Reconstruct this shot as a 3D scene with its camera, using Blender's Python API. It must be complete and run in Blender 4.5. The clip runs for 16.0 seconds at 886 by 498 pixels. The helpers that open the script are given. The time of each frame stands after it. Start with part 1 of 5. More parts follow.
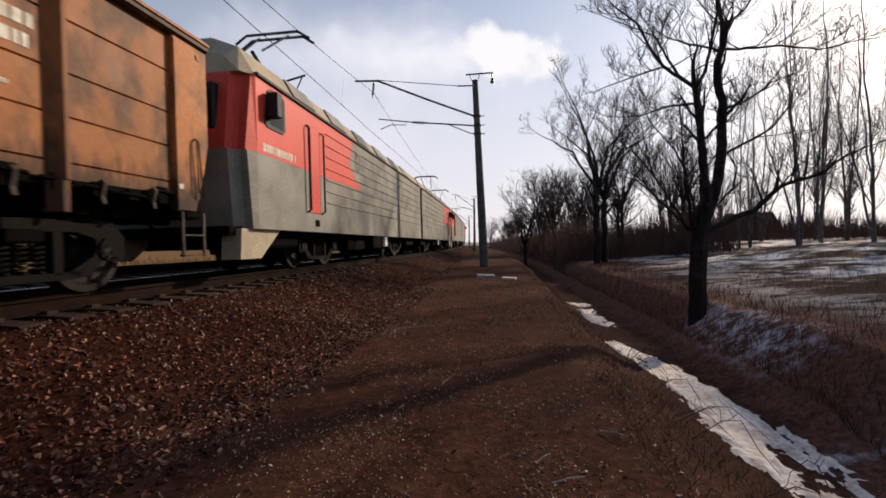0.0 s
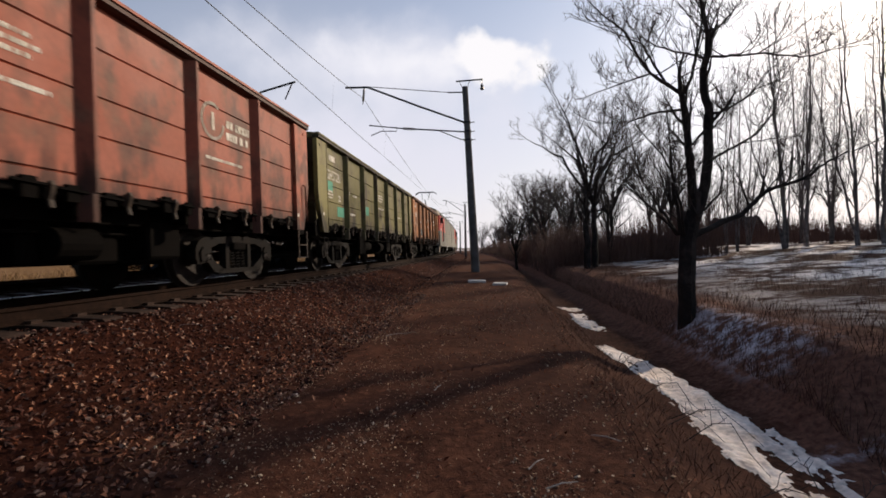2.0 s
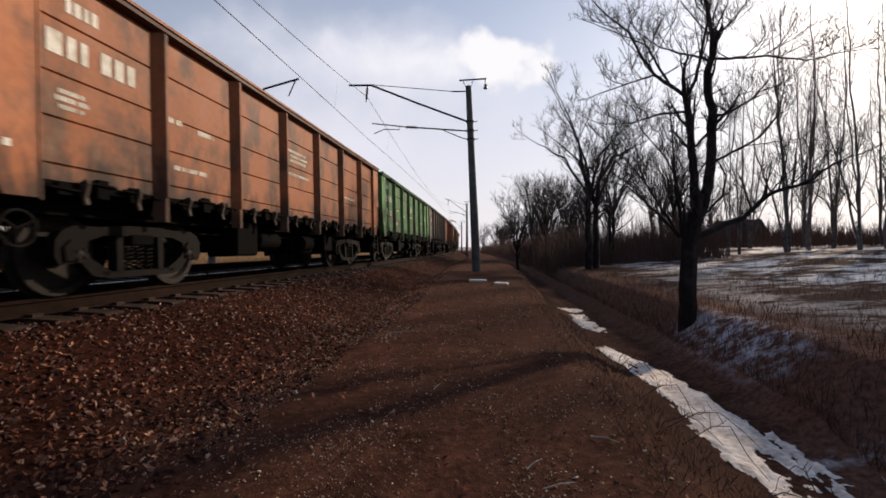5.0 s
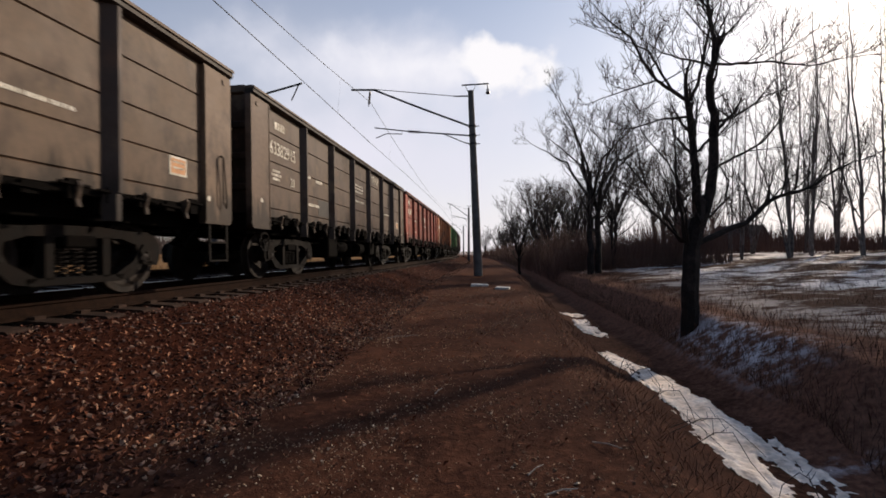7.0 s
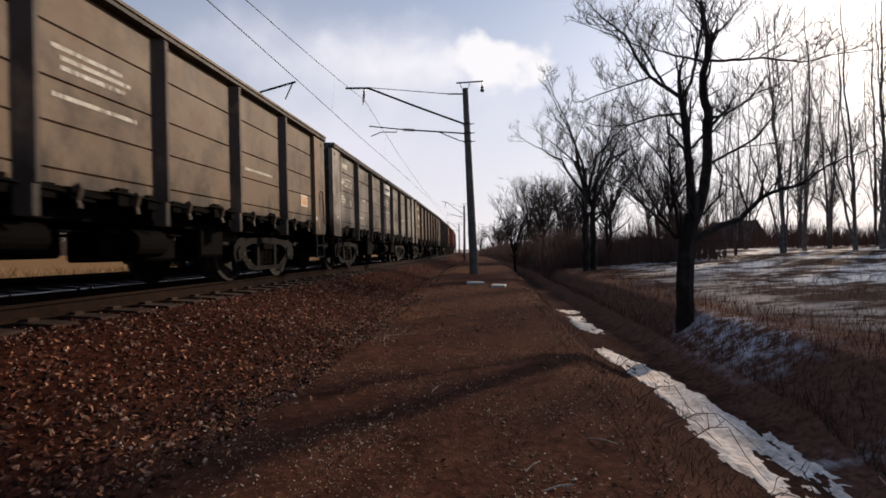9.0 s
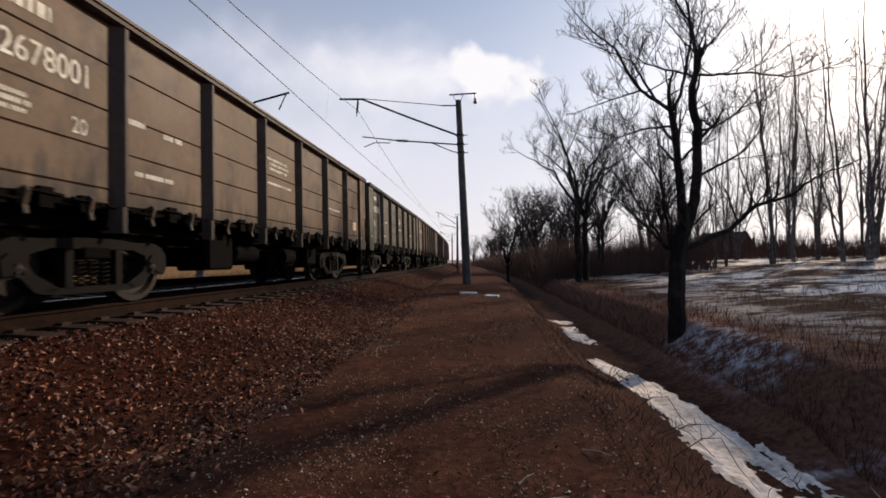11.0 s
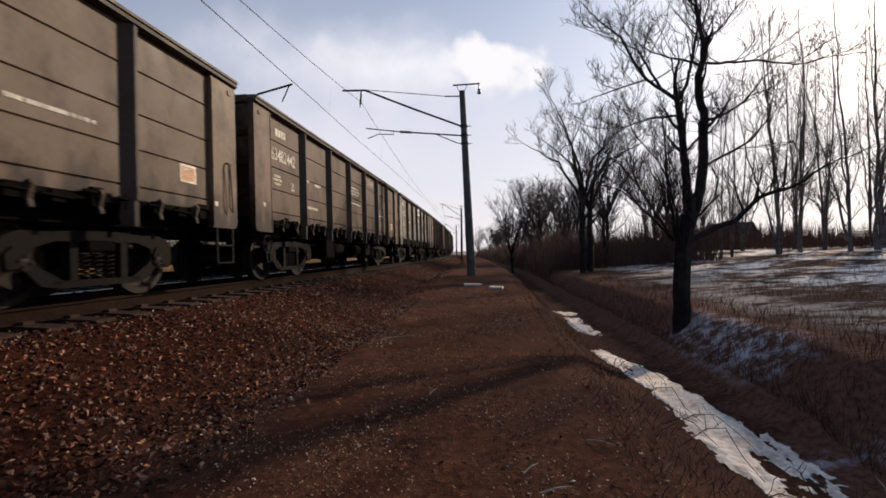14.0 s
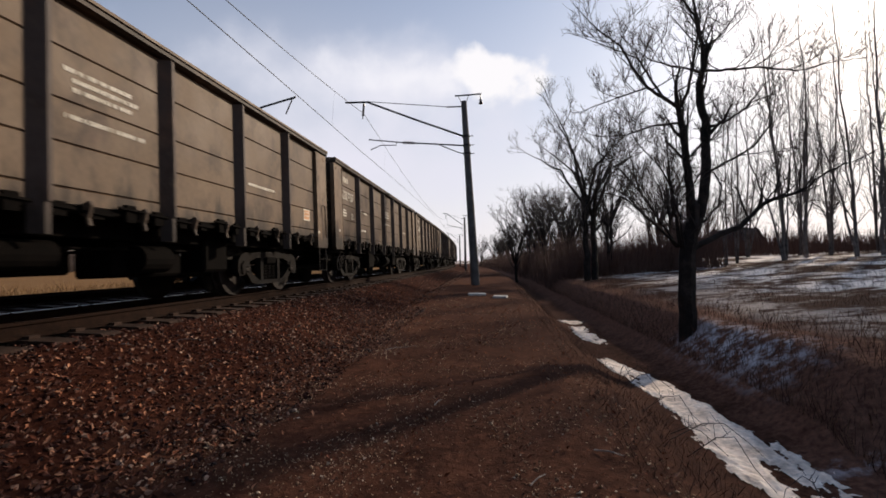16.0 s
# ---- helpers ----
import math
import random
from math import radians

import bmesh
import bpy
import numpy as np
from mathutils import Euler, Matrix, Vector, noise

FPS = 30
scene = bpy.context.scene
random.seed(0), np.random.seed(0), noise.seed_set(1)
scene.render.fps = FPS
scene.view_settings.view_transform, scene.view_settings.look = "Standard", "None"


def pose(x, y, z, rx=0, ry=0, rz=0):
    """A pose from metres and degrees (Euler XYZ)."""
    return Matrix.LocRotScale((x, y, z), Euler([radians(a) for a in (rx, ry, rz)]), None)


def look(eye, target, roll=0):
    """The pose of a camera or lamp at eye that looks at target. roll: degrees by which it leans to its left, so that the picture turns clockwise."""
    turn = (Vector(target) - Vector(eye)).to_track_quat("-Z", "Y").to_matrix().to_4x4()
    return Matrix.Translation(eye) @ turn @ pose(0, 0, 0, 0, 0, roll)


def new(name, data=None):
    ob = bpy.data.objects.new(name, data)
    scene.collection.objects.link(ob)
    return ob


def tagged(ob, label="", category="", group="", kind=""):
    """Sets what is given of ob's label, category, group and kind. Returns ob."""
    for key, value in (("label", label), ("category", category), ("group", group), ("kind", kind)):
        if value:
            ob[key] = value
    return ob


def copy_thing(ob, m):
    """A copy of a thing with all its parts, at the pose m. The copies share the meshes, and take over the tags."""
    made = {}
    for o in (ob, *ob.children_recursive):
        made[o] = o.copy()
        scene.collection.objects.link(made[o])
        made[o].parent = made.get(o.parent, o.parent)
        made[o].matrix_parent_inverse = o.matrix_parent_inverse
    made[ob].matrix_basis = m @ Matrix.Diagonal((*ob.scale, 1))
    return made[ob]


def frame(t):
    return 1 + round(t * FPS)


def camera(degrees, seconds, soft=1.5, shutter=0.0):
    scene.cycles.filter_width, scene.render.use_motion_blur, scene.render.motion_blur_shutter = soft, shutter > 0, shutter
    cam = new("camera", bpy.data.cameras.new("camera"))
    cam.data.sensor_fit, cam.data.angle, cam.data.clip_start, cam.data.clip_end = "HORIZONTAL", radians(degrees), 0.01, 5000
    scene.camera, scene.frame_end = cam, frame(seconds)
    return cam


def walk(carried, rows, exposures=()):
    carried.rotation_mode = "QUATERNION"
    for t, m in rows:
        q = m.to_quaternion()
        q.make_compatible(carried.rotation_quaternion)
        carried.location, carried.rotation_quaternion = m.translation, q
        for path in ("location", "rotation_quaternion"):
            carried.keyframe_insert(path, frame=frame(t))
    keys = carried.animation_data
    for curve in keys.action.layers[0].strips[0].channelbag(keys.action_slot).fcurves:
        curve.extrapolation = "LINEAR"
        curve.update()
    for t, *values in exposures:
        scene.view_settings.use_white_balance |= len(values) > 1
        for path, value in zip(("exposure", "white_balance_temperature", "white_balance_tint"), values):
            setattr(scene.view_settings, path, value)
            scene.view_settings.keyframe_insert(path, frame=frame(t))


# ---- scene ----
EYE_Z = 1.4                 # the camera over the trodden path
RAIL_Z = EYE_Z - 0.597      # rail top over the path
TRACK_X = -5.833            # middle of the near track abeam of the camera
RADIUS = 1038.0             # the line bends to the left
CANT = 0.026
WAGON = 13.92               # coupler to coupler
END, BAY = 2.27, 1.755       # end bay and the five middle bays of a wagon side
BODY = 2 * END + 5 * BAY
# rear end of the first wagon along the track, second by second
RUN = [
    (0.0, -7.09), (0.5, 0.52), (1.0, 8.64), (1.5, 16.69), (2.0, 24.76), (2.5, 32.95), (3.0, 40.48),
    (3.5, 48.63), (4.0, 56.74), (6.5, 96.91), (7.0, 104.99), (7.5, 113.29), (8.0, 121.42), (8.5, 129.1),
    (11.0, 169.76), (11.5, 177.15), (12.0, 185.4), (12.5, 193.37), (13.0, 201.46), (13.5, 209.46), (14.0, 216.77),
    (14.5, 224.91), (15.0, 232.75), (15.5, 240.81), (16.0, 248.69)]


def run(t):
    return float(np.interp(t, [a for a, b in RUN], [b for a, b in RUN]))



PATH = [
    (0.0, 89.3, 0.11, 8.1), (0.5, 90.11, 0.24, 7.82), (1.0, 89.92, 0.43, 8.37), (1.5, 89.67, 0.42, 7.35),
    (2.0, 90.02, 0.46, 7.0), (2.5, 90.15, -0.2, 6.46), (3.0, 90.16, -0.19, 7.15), (3.5, 90.15, -0.32, 6.88),
    (4.0, 90.16, -0.34, 7.0), (6.3, 89.49, -0.37, 7.29), (6.5, 89.82, -0.7, 7.29), (7.0, 90.42, -0.51, 7.38),
    (7.5, 90.35, -0.61, 6.88), (8.0, 90.17, -0.47, 6.64), (8.5, 90.73, 0.12, 6.63), (8.7, 90.12, -0.07, 6.87),
    (11.0, 91.49, -0.14, 5.98), (11.5, 90.83, -0.5, 5.75), (12.0, 90.44, -0.03, 5.9), (12.5, 90.59, -0.07, 6.24),
    (13.0, 90.26, -0.03, 6.62), (13.5, 90.53, 0.06, 6.39), (14.0, 90.44, 0.09, 6.51), (14.5, 90.49, 0.16, 6.34),
    (15.0, 90.33, 0.39, 6.65), (15.5, 90.62, 0.65, 6.71), (16.0, 91.65, 0.71, 6.97)]
cam = camera(87.99, 16.0, soft=1.7, shutter=0.1)
walk(cam, [(t, pose(0, 0, EYE_Z, rx, ry, rz)) for t, rx, ry, rz in PATH])

# ---- light ----
SUN_AZ, SUN_EL = radians(41), radians(23.5)      # clockwise from +y
TO_SUN = Vector((math.sin(SUN_AZ) * math.cos(SUN_EL), math.cos(SUN_AZ) * math.cos(SUN_EL), math.sin(SUN_EL)))
sun = new("sun", bpy.data.lights.new("sun", "SUN"))
sun.data.energy, sun.data.angle, sun.data.color = 5.0, radians(1.5), (1.0, 0.83, 0.65)
sun.matrix_world = look(TO_SUN * 200, (0, 0, 0))
scene.view_settings.exposure = 0.0


def build_world():
    world = bpy.data.worlds.new("sky")
    scene.world = world
    world.use_nodes = True
    nt = world.node_tree
    nt.nodes.clear()
    N, L = nt.nodes.new, nt.links.new
    out, bg, sky, co = N("ShaderNodeOutputWorld"), N("ShaderNodeBackground"), N("ShaderNodeTexSky"), N("ShaderNodeTexCoord")
    sky.sky_type, sky.sun_disc, sky.sun_elevation, sky.sun_rotation = "NISHITA", False, SUN_EL, SUN_AZ
    sky.air_density, sky.dust_density, sky.ozone_density = 1.0, 1.2, 2.0
    bg.inputs["Strength"].default_value = 0.13

    def cloud(az, el, wide, high, seed, low, top):
        """A soft heap of cloud round a direction; az clockwise from +y."""
        a, e = radians(az), radians(el)
        c = (math.sin(a) * math.cos(e), math.cos(a) * math.cos(e), math.sin(e))
        sub, rot, div, ln, nz, mad, mr = N("ShaderNodeVectorMath"), N("ShaderNodeVectorRotate"), N("ShaderNodeVectorMath"), N("ShaderNodeVectorMath"), N("ShaderNodeTexNoise"), N("ShaderNodeMath"), N("ShaderNodeMapRange")
        sub.operation, div.operation, ln.operation = "SUBTRACT", "DIVIDE", "LENGTH"
        sub.inputs[1].default_value = c
        rot.rotation_type = "Z_AXIS"
        rot.inputs["Angle"].default_value = a
        div.inputs[1].default_value = (wide, 1.0, high)
        nz.inputs["Scale"].default_value, nz.inputs["Detail"].default_value = 7.0 + seed, 7
        mad.operation, mad.inputs[1].default_value = "MULTIPLY_ADD", 2.6
        L(co.outputs["Generated"], sub.inputs[0]), L(sub.outputs[0], rot.inputs["Vector"]), L(rot.outputs[0], div.inputs[0])
        L(div.outputs[0], ln.inputs[0]), L(co.outputs["Generated"], nz.inputs["Vector"])
        L(nz.outputs["Fac"], mad.inputs[0]), L(ln.outputs["Value"], mad.inputs[2])
        mr.interpolation_type = "SMOOTHSTEP"
        mr.inputs["From Min"].default_value, mr.inputs["From Max"].default_value = low, top
        mr.inputs["To Min"].default_value, mr.inputs["To Max"].default_value = 1, 0
        L(mad.outputs[0], mr.inputs["Value"])
        return mr.outputs["Result"]

    col = sky.outputs[0]
    # milky haze towards the horizon
    sep, low, haze = N("ShaderNodeSeparateXYZ"), N("ShaderNodeMapRange"), N("ShaderNodeMix")
    low.interpolation_type, haze.data_type = "SMOOTHSTEP", "RGBA"
    low.inputs["From Min"].default_value, low.inputs["From Max"].default_value = -0.05, 0.76
    low.inputs["To Min"].default_value, low.inputs["To Max"].default_value = 0.95, 0.0
    dot, side, both = N("ShaderNodeVectorMath"), N("ShaderNodeMapRange"), N("ShaderNodeMath")
    dot.operation, both.operation, side.interpolation_type = "DOT_PRODUCT", "MULTIPLY", "SMOOTHSTEP"
    dot.inputs[1].default_value = TO_SUN
    side.inputs["From Min"].default_value, side.inputs["From Max"].default_value = -0.15, 0.55
    side.inputs["To Min"].default_value, side.inputs["To Max"].default_value = 0.06, 1.0
    L(co.outputs["Generated"], dot.inputs[0]), L(dot.outputs["Value"], side.inputs["Value"])
    L(co.outputs["Generated"], sep.inputs[0]), L(sep.outputs["Z"], low.inputs["Value"])
    L(low.outputs["Result"], both.inputs[0]), L(side.outputs["Result"], both.inputs[1]), L(both.outputs[0], haze.inputs["Factor"])
    L(col, haze.inputs["A"])
    haze.inputs["B"].default_value = (6.7, 6.35, 6.75, 1)
    col = haze.outputs["Result"]
    for args, tone in (((-16, 21.0, 0.24, 0.07, 0.0, 1.2, 2.9), (6.2, 6.2, 6.9, 1)),
                       ((-10.5, 22.2, 0.16, 0.048, 1.0, 1.6, 2.45), (7.1, 7.0, 7.45, 1)),
                       ((-1.2, 22.4, 0.120, 0.050, 3.0, 1.75, 2.25), (7.6, 7.4, 7.6, 1)),
                       ((-22, 12, 0.40, 0.09, 0.0, 1.0, 2.9), (6.2, 6.1, 6.9, 1))):
        mix = N("ShaderNodeMix")
        mix.data_type = "RGBA"
        L(cloud(*args), mix.inputs["Factor"]), L(col, mix.inputs["A"])
        mix.inputs["B"].default_value = tone
        col = mix.outputs["Result"]
    L(col, bg.inputs["Color"]), L(bg.outputs[0], out.inputs["Surface"])


build_world()

# ---- materials ----
MATS = {}


def surface(name, tones, rough=0.8, scale=8.0, bump=0.3, fine=60.0, metal=0.0, depth=0.02, paint=False, spec=0.15, island=False, grit=0.55):
    """Base colours blended by a broad and a fine noise, with relief. paint: the first tone is the object's own colour."""
    if name in MATS:
        return MATS[name]
    m = MATS[name] = bpy.data.materials.new(name)
    m.use_nodes = True
    nt = m.node_tree
    N, L = nt.nodes.new, nt.links.new
    bsdf, co, info = nt.nodes["Principled BSDF"], N("ShaderNodeTexCoord"), N("ShaderNodeObjectInfo")
    add = N("ShaderNodeVectorMath")
    spread = N("ShaderNodeMath")
    spread.operation, spread.inputs[1].default_value = "MULTIPLY", 37.0
    L(info.outputs["Random"], spread.inputs[0]), L(co.outputs["Object"], add.inputs[0]), L(spread.outputs[0], add.inputs[1])
    broad, grain = N("ShaderNodeTexNoise"), N("ShaderNodeTexNoise")
    broad.inputs["Scale"].default_value, broad.inputs["Detail"].default_value, broad.inputs["Roughness"].default_value = scale, 6, 0.6
    grain.inputs["Scale"].default_value, grain.inputs["Detail"].default_value = fine, 4
    L(add.outputs[0], broad.inputs["Vector"]), L(add.outputs[0], grain.inputs["Vector"])
    ramp = N("ShaderNodeValToRGB")
    els = ramp.color_ramp.elements
    while len(els) < len(tones):
        els.new(0.5)
    for i, c in enumerate(tones):
        els[i].position = 0.32 + 0.36 * i / max(1, len(tones) - 1)
        els[i].color = (*c, 1)
    L(broad.outputs["Fac"], ramp.inputs["Fac"])
    col = ramp.outputs["Color"]
    if paint:
        # run-down rust and dust streaks over the wagon's own colour
        mp, streak, mr, mix = N("ShaderNodeMapping"), N("ShaderNodeTexNoise"), N("ShaderNodeMapRange"), N("ShaderNodeMix")
        mp.inputs["Scale"].default_value = (1.0, 1.0, 0.62)
        streak.inputs["Scale"].default_value, streak.inputs["Detail"].default_value, streak.inputs["Roughness"].default_value = 1.7, 4, 0.62
        mr.inputs["From Min"].default_value, mr.inputs["From Max"].default_value, mr.inputs["To Max"].default_value = 0.46, 0.62, 0.74
        mix.data_type = "RGBA"
        L(add.outputs[0], mp.inputs["Vector"]), L(mp.outputs[0], streak.inputs["Vector"]), L(streak.outputs["Fac"], mr.inputs["Value"])
        L(mr.outputs["Result"], mix.inputs["Factor"]), L(info.outputs["Color"], mix.inputs["A"]), L(col, mix.inputs["B"])
        col = mix.outputs["Result"]
        # brake dust and oil from running gear, plus painted lower-wall shade, in ragged plumes
        up, edge, grime_shade, darken = N("ShaderNodeSeparateXYZ"), N("ShaderNodeMath"), N("ShaderNodeMapRange"), N("ShaderNodeMix")
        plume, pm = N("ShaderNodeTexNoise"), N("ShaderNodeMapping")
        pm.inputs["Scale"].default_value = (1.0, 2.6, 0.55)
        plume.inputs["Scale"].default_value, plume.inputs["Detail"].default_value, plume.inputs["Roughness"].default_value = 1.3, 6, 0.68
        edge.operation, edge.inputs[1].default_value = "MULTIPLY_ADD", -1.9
        grime_shade.interpolation_type, darken.data_type = "SMOOTHSTEP", "RGBA"
        grime_shade.inputs["From Min"].default_value, grime_shade.inputs["From Max"].default_value = 0.15, 0.63
        grime_shade.inputs["To Min"].default_value, grime_shade.inputs["To Max"].default_value = 0.80, 0.0
        darken.inputs["B"].default_value = (0.010, 0.0065, 0.005, 1)
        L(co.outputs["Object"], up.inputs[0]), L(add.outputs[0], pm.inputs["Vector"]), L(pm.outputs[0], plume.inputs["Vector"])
        L(plume.outputs["Fac"], edge.inputs[0]), L(up.outputs["Z"], edge.inputs[2]), L(edge.outputs[0], grime_shade.inputs["Value"])
        L(grime_shade.outputs["Result"], darken.inputs["Factor"]), L(col, darken.inputs["A"])
        col = darken.outputs["Result"]
    if island:
        geo, tone = N("ShaderNodeNewGeometry"), N("ShaderNodeValToRGB")
        te = tone.color_ramp.elements
        while len(te) < len(tones):
            te.new(0.5)
        for i, c in enumerate(tones):
            te[i].position = (0.12, 0.5, 0.86, 1.0)[i]
            te[i].color = (*c, 1)
        L(geo.outputs["Random Per Island"], tone.inputs["Fac"])
        col = tone.outputs["Color"]
    var = N("ShaderNodeMix")
    var.data_type, var.blend_type = "RGBA", "MULTIPLY"
    var.inputs["Factor"].default_value = grit
    gr = N("ShaderNodeMapRange")
    gr.inputs["From Min"].default_value, gr.inputs["From Max"].default_value = 0.3, 0.7
    gr.inputs["To Min"].default_value, gr.inputs["To Max"].default_value = 0.45, 1.4
    L(grain.outputs["Fac"], gr.inputs["Value"]), L(col, var.inputs["A"]), L(gr.outputs["Result"], var.inputs["B"])
    L(var.outputs["Result"], bsdf.inputs["Base Color"])
    bsdf.inputs["Metallic"].default_value, bsdf.inputs["Specular IOR Level"].default_value = metal, spec
    rr = N("ShaderNodeMapRange")
    rr.inputs["To Min"].default_value, rr.inputs["To Max"].default_value = max(0.05, rough - 0.15), min(1, rough + 0.15)
    L(broad.outputs["Fac"], rr.inputs["Value"]), L(rr.outputs["Result"], bsdf.inputs["Roughness"])
    b = N("ShaderNodeBump")
    b.inputs["Strength"].default_value, b.inputs["Distance"].default_value = bump, depth
    L(grain.outputs["Fac"], b.inputs["Height"]), L(b.outputs[0], bsdf.inputs["Normal"])
    return m


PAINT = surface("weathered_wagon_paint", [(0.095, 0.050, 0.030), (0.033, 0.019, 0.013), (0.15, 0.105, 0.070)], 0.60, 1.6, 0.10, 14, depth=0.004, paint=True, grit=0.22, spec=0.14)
# near-black tones of frame and bogie steel hold the shade under the wagons
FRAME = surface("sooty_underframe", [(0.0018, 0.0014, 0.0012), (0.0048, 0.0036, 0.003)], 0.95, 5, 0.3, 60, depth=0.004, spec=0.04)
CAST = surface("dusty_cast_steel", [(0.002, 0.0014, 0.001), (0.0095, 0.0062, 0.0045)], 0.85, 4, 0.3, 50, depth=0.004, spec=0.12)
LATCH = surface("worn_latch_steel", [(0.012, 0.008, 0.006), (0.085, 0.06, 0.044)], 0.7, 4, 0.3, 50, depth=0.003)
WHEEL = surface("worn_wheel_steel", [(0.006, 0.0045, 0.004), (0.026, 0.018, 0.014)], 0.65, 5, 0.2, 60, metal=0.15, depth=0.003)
RAIL = surface("rusty_rail", [(0.009, 0.0046, 0.003), (0.022, 0.0115, 0.0075)], 0.9, 9, 0.2, 60, depth=0.002, spec=0.05)
RAILTOP = surface("polished_rail_head", [(0.45, 0.45, 0.47), (0.55, 0.55, 0.57)], 0.3, 5, 0.05, 80, metal=1.0, depth=0.001)
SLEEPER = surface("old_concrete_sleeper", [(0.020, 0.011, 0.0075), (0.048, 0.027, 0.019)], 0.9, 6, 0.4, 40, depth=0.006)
CONCRETE = surface("pole_concrete", [(0.060, 0.054, 0.052), (0.115, 0.105, 0.102)], 0.9, 3, 0.3, 40, depth=0.004)
SLAB = surface("pale_concrete_slab", [(0.35, 0.33, 0.31), (0.55, 0.53, 0.51)], 0.9, 4, 0.3, 40, depth=0.004)
IRON = surface("dark_painted_iron", [(0.012, 0.012, 0.014), (0.025, 0.025, 0.028)], 0.6, 6, 0.2, 60, depth=0.002)
PORCELAIN = surface("brown_porcelain", [(0.03, 0.018, 0.016), (0.05, 0.03, 0.025)], 0.25, 8, 0.05, 60)
BARK = surface("dark_bark", [(0.007, 0.0048, 0.004), (0.016, 0.011, 0.0092), (0.034, 0.024, 0.020)], 0.95, 5, 0.8, 34, depth=0.02, spec=0.2)
# tall trees' bark lightened, the veil of sun glare put into its colour
GLARE_POPLAR = surface("grey_poplar_bark", [(0.052, 0.040, 0.037), (0.10, 0.079, 0.073), (0.16, 0.13, 0.118)], 0.9, 4, 0.5, 30, depth=0.012, spec=0.2)
TWIGS = surface("bare_twigs", [(0.035, 0.025, 0.022), (0.075, 0.054, 0.046)], 0.9, 5, 0.2, 40, spec=0.2)
BRUSH = surface("bare_brush", [(0.065, 0.034, 0.026), (0.14, 0.078, 0.060)], 0.9, 0.4, 0.2, 40, spec=0.1)
WHITE = surface("stencil_white", [(0.36, 0.32, 0.25), (0.60, 0.55, 0.46), (0.72, 0.68, 0.60)], 0.7, 5, 0.1, 70, depth=0.001)
CREAM = surface("faded_cream_paint", [(0.28, 0.25, 0.20), (0.50, 0.46, 0.38)], 0.7, 6, 0.1, 70, depth=0.001)
# palest tones of ballast stone and pebble stand in for sun glints
STONE = surface("ballast_stone", [(0.016, 0.0048, 0.0030), (0.064, 0.0205, 0.0117), (0.135, 0.052, 0.030), (0.40, 0.25, 0.17)], 0.6, 3, 0.4, 50, depth=0.003, island=True, spec=0.15)
# ballast under the train near black, its shade put into the colour
SHADED_BALLAST = surface("oiled_ballast_stone", [(0.006, 0.004, 0.003), (0.014, 0.009, 0.007), (0.03, 0.019, 0.014), (0.05, 0.034, 0.026)], 0.8, 3, 0.5, 50, depth=0.004, island=True, spec=0.08)
PEBBLE = surface("path_pebble", [(0.08, 0.038, 0.022), (0.22, 0.125, 0.072), (0.46, 0.31, 0.19), (0.70, 0.55, 0.39)], 0.6, 3, 0.3, 50, depth=0.002, island=True, spec=0.12)
SNOW = surface("old_snow", [(0.52, 0.40, 0.31), (0.82, 0.68, 0.57), (0.94, 0.83, 0.73)], 0.85, 3.5, 0.7, 16, depth=0.03, spec=0.3)
GRASS = surface("dry_grass", [(0.036, 0.0165, 0.0115), (0.082, 0.038, 0.025), (0.17, 0.088, 0.053)], 0.9, 3, 0.2, 40, island=True, spec=0.2)
STRAW = surface("straw_grass", [(0.07, 0.038, 0.018), (0.17, 0.10, 0.045), (0.30, 0.19, 0.10)], 0.9, 3, 0.2, 40, island=True, spec=0.1)
LEAF = surface("fallen_leaf", [(0.080, 0.022, 0.010), (0.215, 0.068, 0.031), (0.40, 0.185, 0.10)], 0.75, 4, 0.2, 40, island=True)
RED = surface("loco_red", [(0.52, 0.055, 0.035), (0.60, 0.075, 0.05)], 0.5, 1.5, 0.08, 40, depth=0.003)
GREY = surface("loco_dusty_grey", [(0.10, 0.092, 0.078), (0.20, 0.187, 0.157), (0.27, 0.255, 0.215)], 0.6, 0.9, 0.1, 40, depth=0.003)
BEIGE = surface("loco_dusty_roof", [(0.30, 0.24, 0.17), (0.42, 0.35, 0.25)], 0.75, 1.5, 0.1, 40, depth=0.003)
GLASS = surface("dark_cab_glass", [(0.01, 0.011, 0.012), (0.016, 0.017, 0.018)], 0.12, 3, 0.02, 40)
ORANGE = surface("orange_plate", [(0.46, 0.22, 0.10), (0.56, 0.30, 0.15)], 0.6, 5, 0.05, 60, depth=0.001)
SIGN = surface("white_sign", [(0.62, 0.58, 0.55), (0.76, 0.73, 0.70)], 0.6, 4, 0.05, 60, depth=0.001)
TURQUOISE = surface("turquoise_patch", [(0.04, 0.20, 0.13), (0.07, 0.28, 0.18)], 0.6, 4, 0.1, 60, depth=0.001)
DARKPATCH = surface("dark_overpaint", [(0.045, 0.04, 0.036), (0.075, 0.066, 0.06)], 0.7, 4, 0.1, 60, depth=0.001)
BRICK = surface("dark_house_wall", [(0.10, 0.065, 0.052), (0.16, 0.11, 0.09)], 0.9, 2, 0.2, 30)
ROOF = surface("weathered_sheet_roof", [(0.055, 0.042, 0.038), (0.09, 0.072, 0.066)], 0.8, 2, 0.2, 30)


